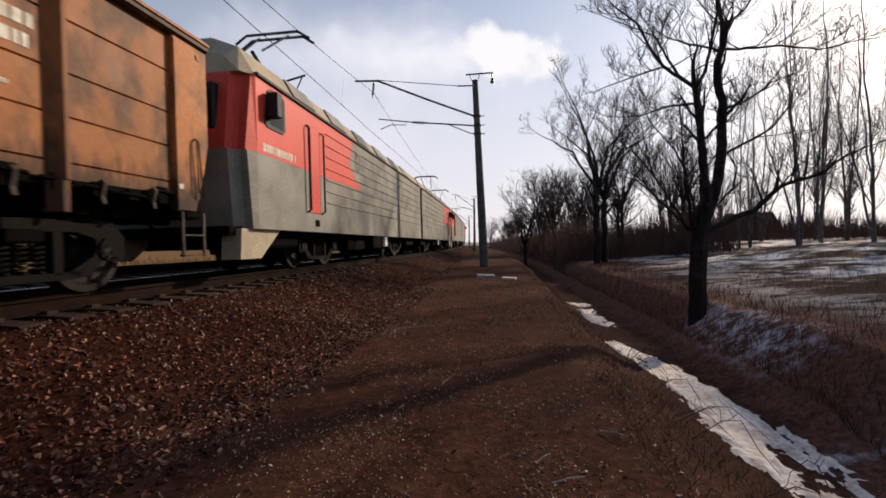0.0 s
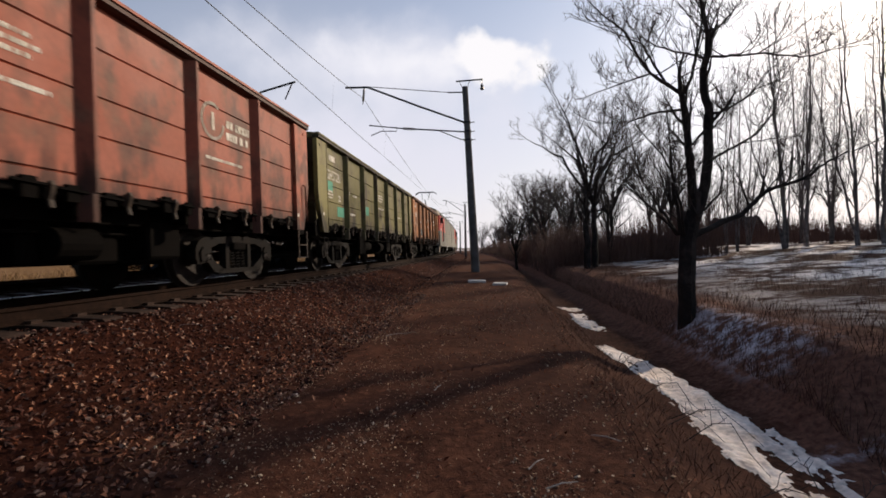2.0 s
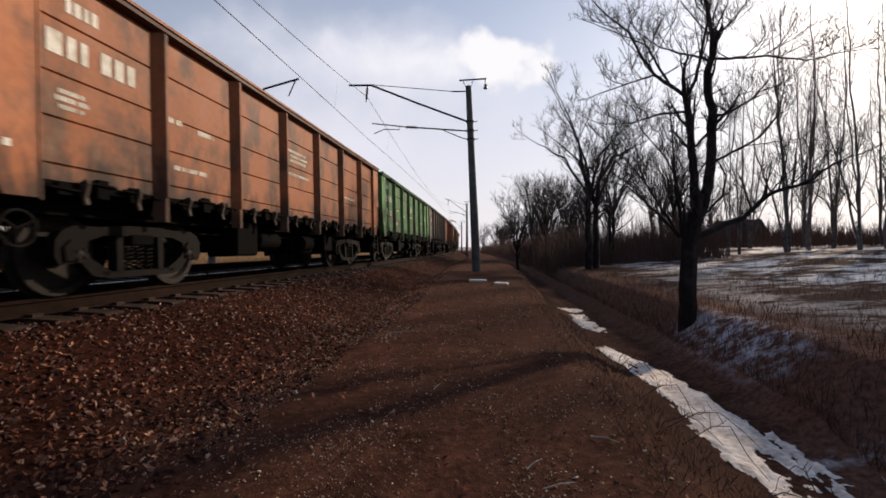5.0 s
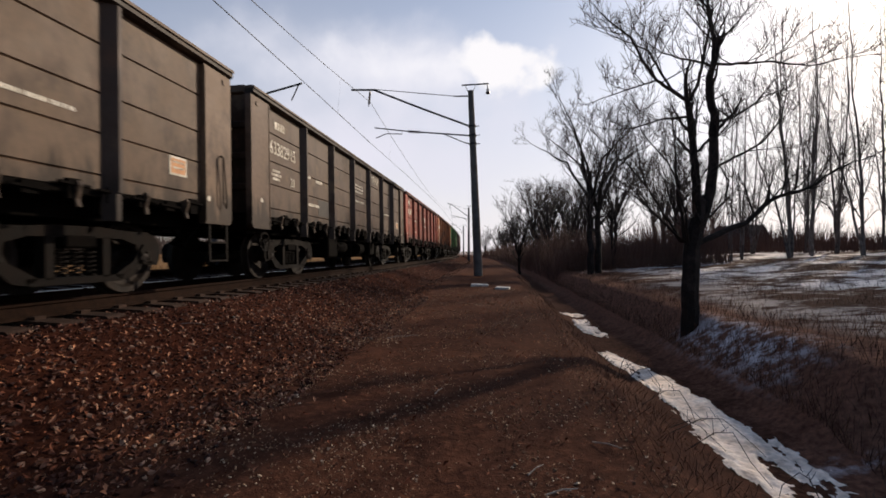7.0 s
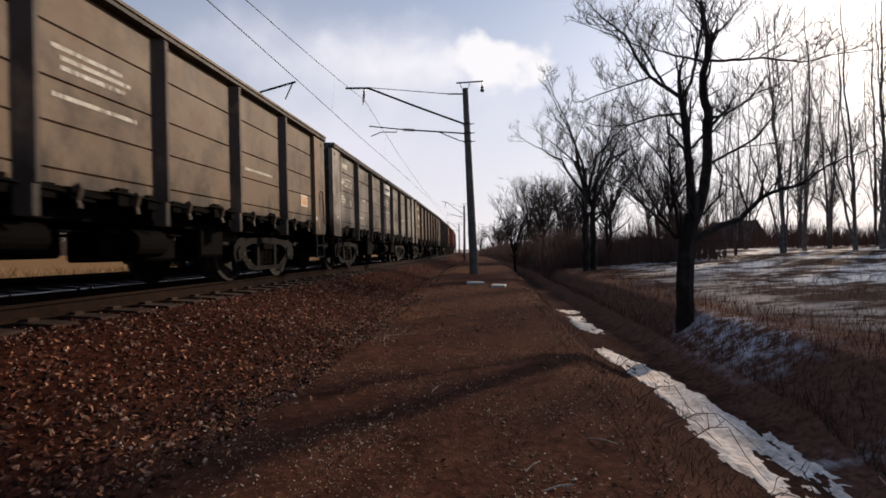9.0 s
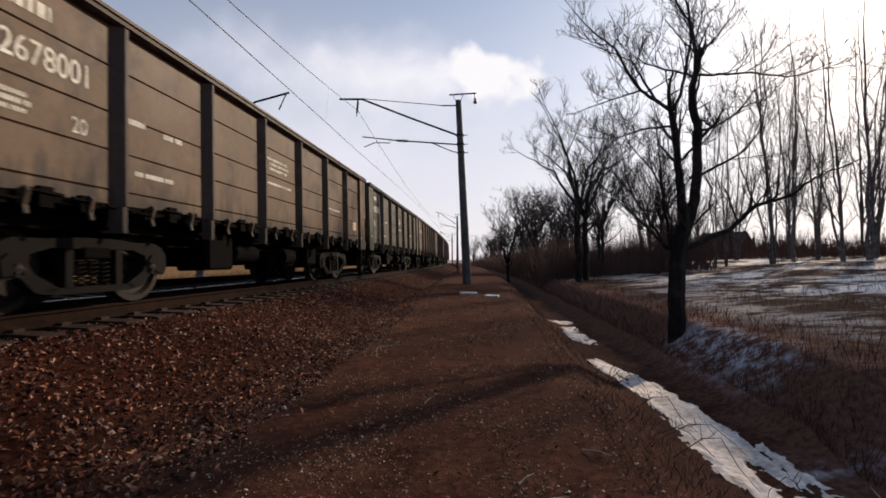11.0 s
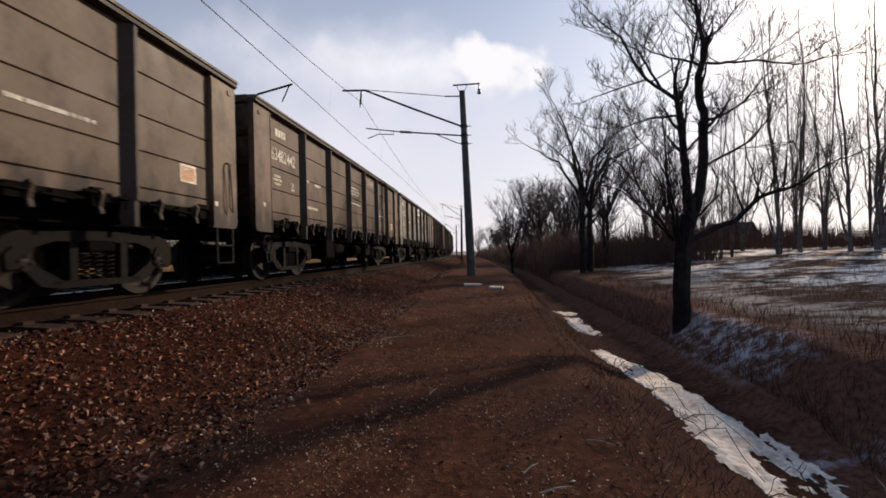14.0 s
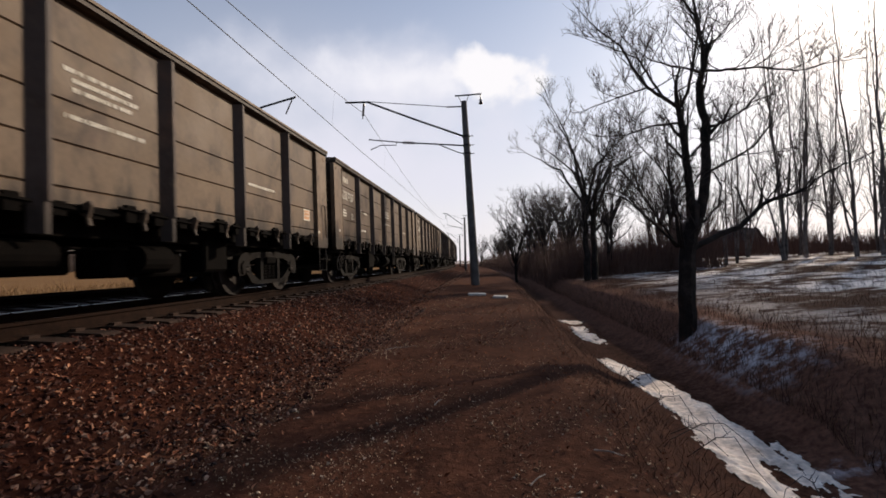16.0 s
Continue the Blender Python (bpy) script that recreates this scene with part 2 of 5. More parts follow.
# ---- mesh helpers ----
def part(name, bm, material, parent=None, label="", m=None):
    me = bpy.data.meshes.new(name)
    bm.to_mesh(me)
    bm.free()
    me.materials.append(material)
    ob = new(name, me)
    ob.parent = parent
    if m is not None:
        ob.matrix_basis = m
    if label:
        tagged(ob, label)
    return ob


def again(ob, parent=None, m=None):
    """Another object on the same mesh."""
    o = new(ob.name.split(".")[0], ob.data)
    o.parent = parent if parent else ob.parent
    o.color = ob.color
    o.matrix_basis = m if m is not None else Matrix()
    return o


def thing(name, m, label, category, group="", kind=""):
    e = new(name)
    e.empty_display_size = 0.2
    e.matrix_basis = m
    return tagged(e, label, category, group, kind)


def box(bm, x0, x1, y0, y1, z0, z1, bevel=0.0):
    vs = [bm.verts.new((x, y, z)) for z in (z0, z1) for y in (y0, y1) for x in (x0, x1)]
    fs = [bm.faces.new([vs[i] for i in f]) for f in ((0, 2, 3, 1), (4, 5, 7, 6), (0, 1, 5, 4), (2, 6, 7, 3), (0, 4, 6, 2), (1, 3, 7, 5))]
    if bevel:
        es = list({e for f in fs for e in f.edges})
        bmesh.ops.bevel(bm, geom=es, offset=bevel, segments=1, affect="EDGES")
    return vs


def prism(bm, profile, axis, a, b):
    """A closed outline carried along an axis from a to b. Outline pairs are the other two axes in order."""
    def at(p, k):
        return {"x": (k, p[0], p[1]), "y": (p[0], k, p[1]), "z": (p[0], p[1], k)}[axis]
    r0, r1 = [bm.verts.new(at(p, a)) for p in profile], [bm.verts.new(at(p, b)) for p in profile]
    n = len(profile)
    for i in range(n):
        bm.faces.new((r0[i], r0[(i + 1) % n], r1[(i + 1) % n], r1[i]))
    bm.faces.new(r0[::-1]), bm.faces.new(r1)
    bmesh.ops.recalc_face_normals(bm, faces=bm.faces)


def tube(bm, pts, r0, r1=None, n=6, caps=True):
    """A round bar along points, tapering from r0 to r1."""
    r1 = r0 if r1 is None else r1
    rings, last = [], None
    pts = [Vector(p) for p in pts]
    for i, p in enumerate(pts):
        d = (pts[min(i + 1, len(pts) - 1)] - pts[max(i - 1, 0)])
        d = d.normalized() if d.length > 1e-6 else Vector((0, 0, 1))
        u = d.orthogonal().normalized() if last is None else (last - d * last.dot(d)).normalized()
        last = u
        v = d.cross(u)
        r = r0 + (r1 - r0) * i / max(1, len(pts) - 1)
        rings.append([bm.verts.new(p + (u * math.cos(2 * math.pi * k / n) + v * math.sin(2 * math.pi * k / n)) * r) for k in range(n)])
    for a, b in zip(rings, rings[1:]):
        for k in range(n):
            bm.faces.new((a[k], a[(k + 1) % n], b[(k + 1) % n], b[k]))
    if caps:
        bm.faces.new(rings[0][::-1]), bm.faces.new(rings[-1])
    return rings


def lathe(bm, profile, n=24, axis="x", closed=False):
    """Turns (along, radius) pairs round an axis."""
    rings = []
    for a, r in profile:
        ring = []
        for k in range(n):
            c, s = math.cos(2 * math.pi * k / n) * r, math.sin(2 * math.pi * k / n) * r
            ring.append(bm.verts.new({"x": (a, c, s), "z": (c, s, a), "y": (c, a, s)}[axis]))
        rings.append(ring)
    for a, b in zip(rings, rings[1:]):
        for k in range(n):
            bm.faces.new((a[k], a[(k + 1) % n], b[(k + 1) % n], b[k]))
    bm.faces.new(rings[0][::-1]), bm.faces.new(rings[-1])
    bmesh.ops.recalc_face_normals(bm, faces=bm.faces)


def on_track(s, lat=0.0, z=0.0, track=0.0):
    """Place and heading at s along the line, lat to the right of its middle, z over the rails."""
    l2, z2 = lat - z * CANT, z + lat * CANT
    a = s / RADIUS
    r = RADIUS + l2 + track
    return Vector((TRACK_X - RADIUS + r * math.cos(a), r * math.sin(a), RAIL_Z + z2)), a


def along(s, u, z=0.0):
    """A place by s along the line and u across it, counted from the camera's own arc."""
    a, r = s / RADIUS, RADIUS - TRACK_X + u
    return Vector((TRACK_X - RADIUS + r * math.cos(a), r * math.sin(a), z))


def across(p):
    """s and u of a place."""
    dx, dy = p[0] - TRACK_X + RADIUS, p[1]
    return math.atan2(dy, dx) * RADIUS, math.hypot(dx, dy) - RADIUS + TRACK_X


# ---- ground ----
PROFILE = [(-900, 3.0), (-70, 1.2), (-42, 0.8), (-26, 0.55), (-18, 0.42), (-15, 0.40), (-13.2, 0.45), (-12.2, 0.56), (-11.4, 0.60), (-4.42, 0.60), (-4.1, 0.52), (-2.65, 0.05), (-2.2, 0.02),
           (-1.0, 0.0), (0.6, 0.0), (1.15, -0.06), (1.5, -0.24), (1.9, -0.50), (2.3, -0.56), (2.75, -0.53), (3.0, -0.44), (3.85, 0.27), (4.3, 0.36), (5.2, 0.42),
           (8, 0.60), (12, 0.92), (18, 1.40), (25, 1.82), (34, 2.0), (60, 2.3), (200, 2.6), (900, 4.0)]


def lay(u, s=0.0):
    """Height of the ground across the line, with its swells."""
    for (u0, z0), (u1, z1) in zip(PROFILE, PROFILE[1:]):
        if u <= u1:
            z = z0 + (z1 - z0) * max(0.0, (u - u0) / (u1 - u0))
            break
    else:
        z = PROFILE[-1][1]
    easy = max(0.0, min(1.0, (5.1 - s) / 0.8))           # bank flattened close by to look sunlit from the camera
    if 2.5 < u < 5.2:
        z += easy * (-0.55 + 0.13 * (u - 2.5) + 0.62 * max(0.0, u - 4.2) - z) * min(1.0, (u - 2.5) / 0.3)
    rough = 0.0 if -12.5 < u < -4.2 else min(1.0, 0.25 + abs(u) / 8)
    p = along(s, u)
    z += rough * (0.10 * noise.noise((p.x * 0.35, p.y * 0.35, 0)) + 0.035 * noise.noise((p.x * 1.7, p.y * 1.7, 3)))
    if -2.6 < u < 1.4:
        z += 0.012 * s * max(0.0, min(1.0, s / 14)) if s < 25 else 0.30
    return z


def ground_material():
    m = bpy.data.materials.new("trackside_ground")
    m.use_nodes = True
    nt = m.node_tree
    N, L = nt.nodes.new, nt.links.new
    bsdf, co, at = nt.nodes["Principled BSDF"], N("ShaderNodeTexCoord"), N("ShaderNodeAttribute")
    at.attribute_name = "across"

    def tex(scale, detail=6, rough=0.6):
        n = N("ShaderNodeTexNoise")
        n.inputs["Scale"].default_value, n.inputs["Detail"].default_value, n.inputs["Roughness"].default_value = scale, detail, rough
        L(co.outputs["Object"], n.inputs["Vector"])
        return n.outputs["Fac"]

    def span(v, a, b, lo=0.0, hi=1.0):
        r = N("ShaderNodeMapRange")
        r.inputs["From Min"].default_value, r.inputs["From Max"].default_value = a, b
        r.inputs["To Min"].default_value, r.inputs["To Max"].default_value = lo, hi
        L(v, r.inputs["Value"])
        return r.outputs["Result"]

    def calc(op, a, b):
        n = N("ShaderNodeMath")
        n.operation = op
        for k, v in enumerate((a, b)):
            if isinstance(v, (int, float)):
                n.inputs[k].default_value = v
            else:
                L(v, n.inputs[k])
        return n.outputs[0]

    def blend(f, a, b):
        n = N("ShaderNodeMix")
        n.data_type = "RGBA"
        L(f, n.inputs["Factor"])
        for v, k in ((a, "A"), (b, "B")):
            if isinstance(v, tuple):
                n.inputs[k].default_value = (*v, 1)
            else:
                L(v, n.inputs[k])
        return n.outputs["Result"]

    coarse, mid, fine, grit = tex(0.35), tex(2.2), tex(14), tex(70, 3)
    u = calc("ADD", at.outputs["Fac"], calc("MULTIPLY", calc("SUBTRACT", mid, 0.5), 1.2))
    soil = blend(span(mid, 0.35, 0.65), (0.034, 0.0138, 0.0090), (0.092, 0.0385, 0.023))
    soil = blend(span(fine, 0.5, 0.72), soil, (0.140, 0.062, 0.037))
    bed = blend(span(fine, 0.35, 0.65), (0.021, 0.0066, 0.0040), (0.050, 0.0175, 0.0106))
    turf = blend(span(fine, 0.3, 0.7), (0.026, 0.0115, 0.008), (0.090, 0.040, 0.026))
    hay = blend(span(fine, 0.3, 0.7), (0.11, 0.058, 0.025), (0.26, 0.15, 0.07))
    soil = blend(span(coarse, 0.42, 0.60), soil, blend(span(fine, 0.3, 0.7), (0.037, 0.0155, 0.0103), (0.092, 0.040, 0.025)))
    # bed beneath the train darkened in colour for its shade
    shaded_bed = blend(span(fine, 0.3, 0.7), (0.005, 0.0036, 0.003), (0.014, 0.009, 0.007))
    bed = blend(span(u, -5.0, -4.6), shaded_bed, bed)
    col = blend(span(u, -3.1, -2.0), bed, soil)
    bank = blend(span(fine, 0.3, 0.7), (0.080, 0.037, 0.026), (0.240, 0.114, 0.074))
    col = blend(span(u, 1.0, 1.6), col, turf)
    col = blend(span(u, 2.6, 3.1), col, bank)
    col = blend(span(u, 4.0, 4.7), col, blend(span(fine, 0.3, 0.7), (0.026, 0.0112, 0.0078), (0.082, 0.036, 0.0235)))
    col = blend(span(u, -11.5, -12.6), col, hay)
    # snow left lying over the field in flecks drawn out along the slope
    mp, flecks = N("ShaderNodeMapping"), N("ShaderNodeTexNoise")
    mp.inputs["Scale"].default_value = (0.6, 1.0, 1.0)
    flecks.inputs["Scale"].default_value, flecks.inputs["Detail"].default_value, flecks.inputs["Roughness"].default_value = 1.5, 12, 0.80
    L(co.outputs["Object"], mp.inputs["Vector"]), L(mp.outputs[0], flecks.inputs["Vector"])
    snowy = calc("MULTIPLY", span(calc("ADD", flecks.outputs["Fac"], calc("MULTIPLY", calc("SUBTRACT", coarse, 0.5), 0.85)), 0.48, 0.57), calc("ADD", span(at.outputs["Fac"], 4.2, 5.2, 0.0, 0.35), span(at.outputs["Fac"], 6.0, 9.5, 0.0, 0.65)))
    snowy = calc("MULTIPLY", snowy, span(at.outputs["Fac"], 34, 20))
    snowy = calc("MULTIPLY", snowy, span(tex(9.0, 8, 0.75), 0.33, 0.47))
    col = blend(snowy, col, (0.95, 0.86, 0.79))
    # thin frosty snow between the stalks of the shaded bank, and a rim of it on the spur
    place, frost = N("ShaderNodeSeparateXYZ"), tex(4.2, 10, 0.74)
    L(co.outputs["Object"], place.inputs[0])
    thin = calc("MULTIPLY", span(calc("ADD", frost, calc("MULTIPLY", calc("SUBTRACT", coarse, 0.5), 0.6)), 0.49, 0.62), calc("MULTIPLY", span(at.outputs["Fac"], 3.05, 3.45), span(at.outputs["Fac"], 4.15, 3.8)))
    thin = calc("MULTIPLY", thin, calc("MULTIPLY", span(place.outputs["Y"], 5.6, 6.6), span(place.outputs["Y"], 9.8, 8.4)))
    spur = calc("ADD", place.outputs["Y"], calc("MULTIPLY", calc("SUBTRACT", mid, 0.5), 0.7))
    rim = calc("MULTIPLY", calc("MULTIPLY", span(spur, 4.40, 4.50), span(spur, 4.66, 4.56)), calc("MULTIPLY", span(at.outputs["Fac"], 2.6, 2.8), span(frost, 0.46, 0.62)))
    col = blend(calc("MULTIPLY", calc("MAXIMUM", thin, calc("MULTIPLY", rim, 0.5)), 0.85), col, (0.74, 0.70, 0.72))
    L(col, bsdf.inputs["Base Color"])
    bsdf.inputs["Roughness"].default_value = 0.95
    bsdf.inputs["Specular IOR Level"].default_value = 0.02
    b1, b2 = N("ShaderNodeBump"), N("ShaderNodeBump")
    b1.inputs["Strength"].default_value, b1.inputs["Distance"].default_value = 0.6, 0.03
    b2.inputs["Strength"].default_value, b2.inputs["Distance"].default_value = 0.6, 0.015
    L(fine, b1.inputs["Height"]), L(grit, b2.inputs["Height"]), L(b1.outputs[0], b2.inputs["Normal"]), L(b2.outputs[0], bsdf.inputs["Normal"])
    return m


def build_ground():
    us = sorted(set([-900, -500, -250, -120, -60, -40, -25, -18, -15] + [round(-13.5 + 0.25 * k, 3) for k in range(38)] + [round(-4.4 + 0.1 * k, 3) for k in range(110)]
                    + [round(6.6 + 0.35 * k, 3) for k in range(40)] + [22, 25, 29, 34, 40, 50, 60, 80, 120, 200, 400, 900]))
    ss = [-900, -500, -250, -120, -60, -30, -15, -8, -4, -2] + [round(-1 + 0.1 * k, 3) for k in range(110)] + [round(10.2 + 0.25 * k, 3) for k in range(80)] \
        + [30 + 0.8 * k for k in range(1, 50)] + [75, 85, 100, 120, 150, 200, 300, 450, 700, 1000]
    verts, acr = [], []
    for s in ss:
        for u in us:
            verts.append(along(s, u, lay(u, s)))
            acr.append(u)
    w = len(us)
    faces = [(i * w + j, i * w + j + 1, (i + 1) * w + j + 1, (i + 1) * w + j) for i in range(len(ss) - 1) for j in range(w - 1)]
    me = bpy.data.meshes.new("ground")
    me.from_pydata(verts, [], faces)
    me.attributes.new("across", "FLOAT", "POINT").data.foreach_set("value", acr)
    me.polygons.foreach_set("use_smooth", [True] * len(faces))
    me.materials.append(ground_material())
    tagged(new("ground", me), "brown trackside earth with ballast slope, ditch and snow-flecked dry field", "ground", kind="structure")


build_ground()


# ---- the two tracks ----
def build_track(offset, label, head):
    root = thing("railway_track", Matrix(), label, "railway track", kind="structure")
    ss = [-160 + 4 * k for k in range(100)]
    for side in (1, -1):
        for nm, prof, mat, lab in (("rail", [(-0.066, -0.18), (0.066, -0.18), (0.066, -0.165), (0.012, -0.14), (0.012, -0.045), (0.036, -0.035), (0.036, -0.012), (-0.036, -0.012), (-0.036, -0.035), (-0.012, -0.045), (-0.012, -0.14), (-0.066, -0.165)], RAIL, ""),
                                   ("rail_head", [(-0.014, -0.0125), (0.026, -0.0125), (0.026, -0.003), (0.020, 0.0), (-0.010, 0.0), (-0.014, -0.003)], head, "running surface of the rail")):
            bm = bmesh.new()
            rings = [[bm.verts.new(on_track(s, side * 0.797 + px, pz, offset)[0]) for px, pz in prof] for s in ss]
            n = len(prof)
            for a, b in zip(rings, rings[1:]):
                for k in range(n):
                    bm.faces.new((a[k], a[(k + 1) % n], b[(k + 1) % n], b[k]))
            bmesh.ops.recalc_face_normals(bm, faces=bm.faces)
            # only the near track's left head is polished, where its glint shows
            part(nm, bm, RAIL if side == 1 else mat, root, lab)
    return root


def sleeper_mesh():
    bm = bmesh.new()
    prism(bm, [(-1.35, -0.33), (1.35, -0.33), (1.35, -0.225), (1.32, -0.205), (0.95, -0.185), (0.6, -0.185), (0.4, -0.22), (-0.4, -0.22), (-0.6, -0.185), (-0.95, -0.185), (-1.32, -0.205), (-1.35, -0.225)], "y", -0.13, 0.13)
    for x in (-0.9, -0.69, 0.69, 0.9):
        box(bm, x - 0.04, x + 0.04, -0.06, 0.06, -0.19, -0.15)
    return bm


near_track = build_track(0.0, "rusty railway track with one polished rail head on concrete sleepers", RAILTOP)
far_track = build_track(-4.1, "second railway track on concrete sleepers in the train's shadow", RAIL)

# ---- freight wagons ----
SKIN, POST = 1.43, 1.55
POSTS = [-BODY / 2 + END + BAY * k for k in range(6)]


def build_bogie(parent, y0):
    bogie = thing("bogie", pose(0, y0, 0), "dusty cast steel two-axle bogie", "")
    bogie.parent = parent
    for key in ("category",):
        if key in bogie:
            del bogie[key]
    for side in (1, -1):
        bm = bmesh.new()
        # cast side frame: arched top bar, dropped spring pocket, two raking struts with windows between
        x0, x1 = side * 0.98, side * 1.12
        a, b = min(x0, x1), max(x0, x1)
        prism(bm, [(-0.6, 0.70), (-0.62, 0.80), (-0.3, 0.83), (0.3, 0.83), (0.62, 0.80), (0.6, 0.70)], "x", a, b)
        prism(bm, [(-0.55, 0.18), (0.55, 0.18), (0.62, 0.26), (-0.62, 0.26)], "x", a, b)
        for k in (1, -1):
            prism(bm, [(k * 0.60, 0.80), (k * 0.60, 0.69), (k * 0.80, 0.63), (k * 0.82, 0.52), (k * 0.76, 0.42), (k * 0.46, 0.25), (k * 0.60, 0.19), (k * 0.74, 0.22), (k * 0.90, 0.38),
                       (k * 1.16, 0.36), (k * 1.21, 0.46), (k * 1.20, 0.64), (k * 1.12, 0.74), (k * 0.98, 0.80)], "x", a, b)
            prism(bm, [(k * 0.30, 0.24), (k * 0.40, 0.24), (k * 0.40, 0.71), (k * 0.30, 0.71)], "x", a, b)
            prism(bm, [(k * 1.10, 0.40), (k * 1.12, 0.56), (k * 1.04, 0.64), (k * 0.90, 0.64), (k * 0.84, 0.56), (k * 0.86, 0.42)], "x", a - 0.02, b + 0.03)
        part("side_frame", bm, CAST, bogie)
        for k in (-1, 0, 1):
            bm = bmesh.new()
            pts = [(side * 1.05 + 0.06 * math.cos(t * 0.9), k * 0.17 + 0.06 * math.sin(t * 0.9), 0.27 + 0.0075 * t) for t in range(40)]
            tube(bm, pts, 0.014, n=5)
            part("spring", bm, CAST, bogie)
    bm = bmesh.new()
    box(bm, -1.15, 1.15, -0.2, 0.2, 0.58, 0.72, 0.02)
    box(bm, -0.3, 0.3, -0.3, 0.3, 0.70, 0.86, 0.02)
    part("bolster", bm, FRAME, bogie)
    for k in (-0.925, 0.925):
        bm = bmesh.new()
        half = [(0.70, 0.10), (0.715, 0.42), (0.72, 0.505), (0.752, 0.505), (0.76, 0.478), (0.86, 0.472), (0.86, 0.40), (0.80, 0.36), (0.79, 0.16), (0.84, 0.11), (1.14, 0.09), (1.16, 0.0)]
        lathe(bm, [(-a, r) for a, r in half[::-1]] + half, 28)
        # four bolt heads on either bearing cap
        for sd in (-1, 1):
            for q in range(4):
                c, s = 0.06 * math.cos(q * 1.571), 0.06 * math.sin(q * 1.571)
                box(bm, sd * 1.16 - 0.01, sd * 1.16 + 0.01, c - 0.012, c + 0.012, s - 0.012, s + 0.012)
        w = part("wheelset", bm, WHEEL, bogie)
        w.matrix_parent_inverse = Matrix.Translation((0, k, 0.478))
    return bogie


def build_wagon(tapered):
    """An open-top gondola; the origin lies at rail height amidships, y forward."""
    g = thing("gondola_wagon", Matrix(), "weathered steel open-top gondola wagon on the railway track", "freight wagon", "wagons of the train")
    H = BODY / 2
    for side in (1, -1):
        # side wall: bays of plate with pressed grooves
        edges = [-H + 0.66] + POSTS + [H - 0.66]
        bm = bmesh.new()
        zs = [1.22, 1.37, 1.385, 1.40, 1.84, 1.855, 1.87, 2.29, 2.305, 2.32, 2.84, 2.855, 2.87, 3.36]
        xs = [0, 0, 0.022, 0] + [0, 0.022, 0] * 3 + [0]
        prof = [(side * (SKIN - d), z) for z, d in zip(zs, xs)] + [(side * (SKIN - 0.06), 3.36), (side * (SKIN - 0.06), 1.22)]
        prism(bm, prof, "y", edges[0], edges[-1])
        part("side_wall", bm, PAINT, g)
        # chord coloured dark for the shadow that falls under the rim
        bm = bmesh.new()
        lo, hi = sorted((side * (SKIN - 0.05), side * 1.565))
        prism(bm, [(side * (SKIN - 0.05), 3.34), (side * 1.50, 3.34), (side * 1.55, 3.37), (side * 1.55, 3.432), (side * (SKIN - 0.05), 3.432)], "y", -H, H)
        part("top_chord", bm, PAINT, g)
        # rim split from the chord to hold the sunlit upper edge
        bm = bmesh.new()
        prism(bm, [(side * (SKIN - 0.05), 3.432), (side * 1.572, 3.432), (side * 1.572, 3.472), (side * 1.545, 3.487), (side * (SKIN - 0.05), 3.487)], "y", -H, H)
        part("chord_rim", bm, PAINT, g, "dusty upper rim with the sunlit edge in its colour")
        # corner plates
        for e in (1, -1):
            bm = bmesh.new()
            y0, y1 = sorted((e * H, e * (H - 0.66)))
            a, b = sorted((side * (SKIN - 0.04), side * (SKIN + 0.07)))
            if tapered:
                outline = [(e * (H - 0.66), 1.02), (e * (H - 0.66), 3.34), (e * H, 3.34), (e * H, 2.0), (e * (H - 0.10), 1.6), (e * (H - 0.30), 1.02)]
            else:
                outline = [(e * (H - 0.66), 0.96), (e * (H - 0.66), 3.34), (e * H, 3.34), (e * H, 1.04), (e * (H - 0.03), 0.98), (e * (H - 0.08), 0.96)]
            prism(bm, outline, "x", a, b)
            box(bm, *sorted((side * (SKIN + 0.069), side * (SKIN + 0.08))), *sorted((e * (H - 0.655), e * (H - 0.63))), 1.0, 3.3)
            box(bm, *sorted((side * (SKIN + 0.07), side * (SKIN + 0.085))), *sorted((e * (H - 0.16), e * (H - 0.22))), 3.18, 3.25)
            part("corner_plate", bm, PAINT, g)
        for y in POSTS:
            if side == 1 and y == POSTS[0] or side == -1 and y == POSTS[0]:
                bm = bmesh.new()
                prism(bm, [(side * SKIN, -0.10), (side * POST, 0.015), (side * POST, 0.065), (side * SKIN, 0.10)], "z", 1.2, 3.34)
                prism(bm, [(side * SKIN, -0.10), (side * (POST - 0.02), -0.005), (side * (POST - 0.02), 0.065), (side * SKIN, 0.10)], "z", 0.88, 1.2)
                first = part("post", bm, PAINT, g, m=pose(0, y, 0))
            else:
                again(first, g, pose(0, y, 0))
        # discharge hatch latches and their hinges under each bay
        bm = bmesh.new()
        prism(bm, [(side * 1.40, 1.22), (side * 1.50, 1.27), (side * 1.53, 1.22), (side * 1.49, 1.08), (side * 1.51, 1.00), (side * 1.48, 0.99), (side * 1.45, 1.09), (side * 1.40, 1.12)], "y", -0.022, 0.022)
        latch = None
        for y0, y1 in zip([-H + 0.66] + POSTS, POSTS + [H - 0.66]):
            for f in (0.3, 0.75):
                y = y0 + (y1 - y0) * f
                latch = part("hatch_latch", bm, LATCH, g, m=pose(0, y, 0)) if latch is None else again(latch, g, pose(0, y, 0))
        # near-black fill for the open, shaded space below the side wall
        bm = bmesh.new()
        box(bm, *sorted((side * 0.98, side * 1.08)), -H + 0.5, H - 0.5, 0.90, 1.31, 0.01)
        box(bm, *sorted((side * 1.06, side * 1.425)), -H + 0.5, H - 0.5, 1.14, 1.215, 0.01)
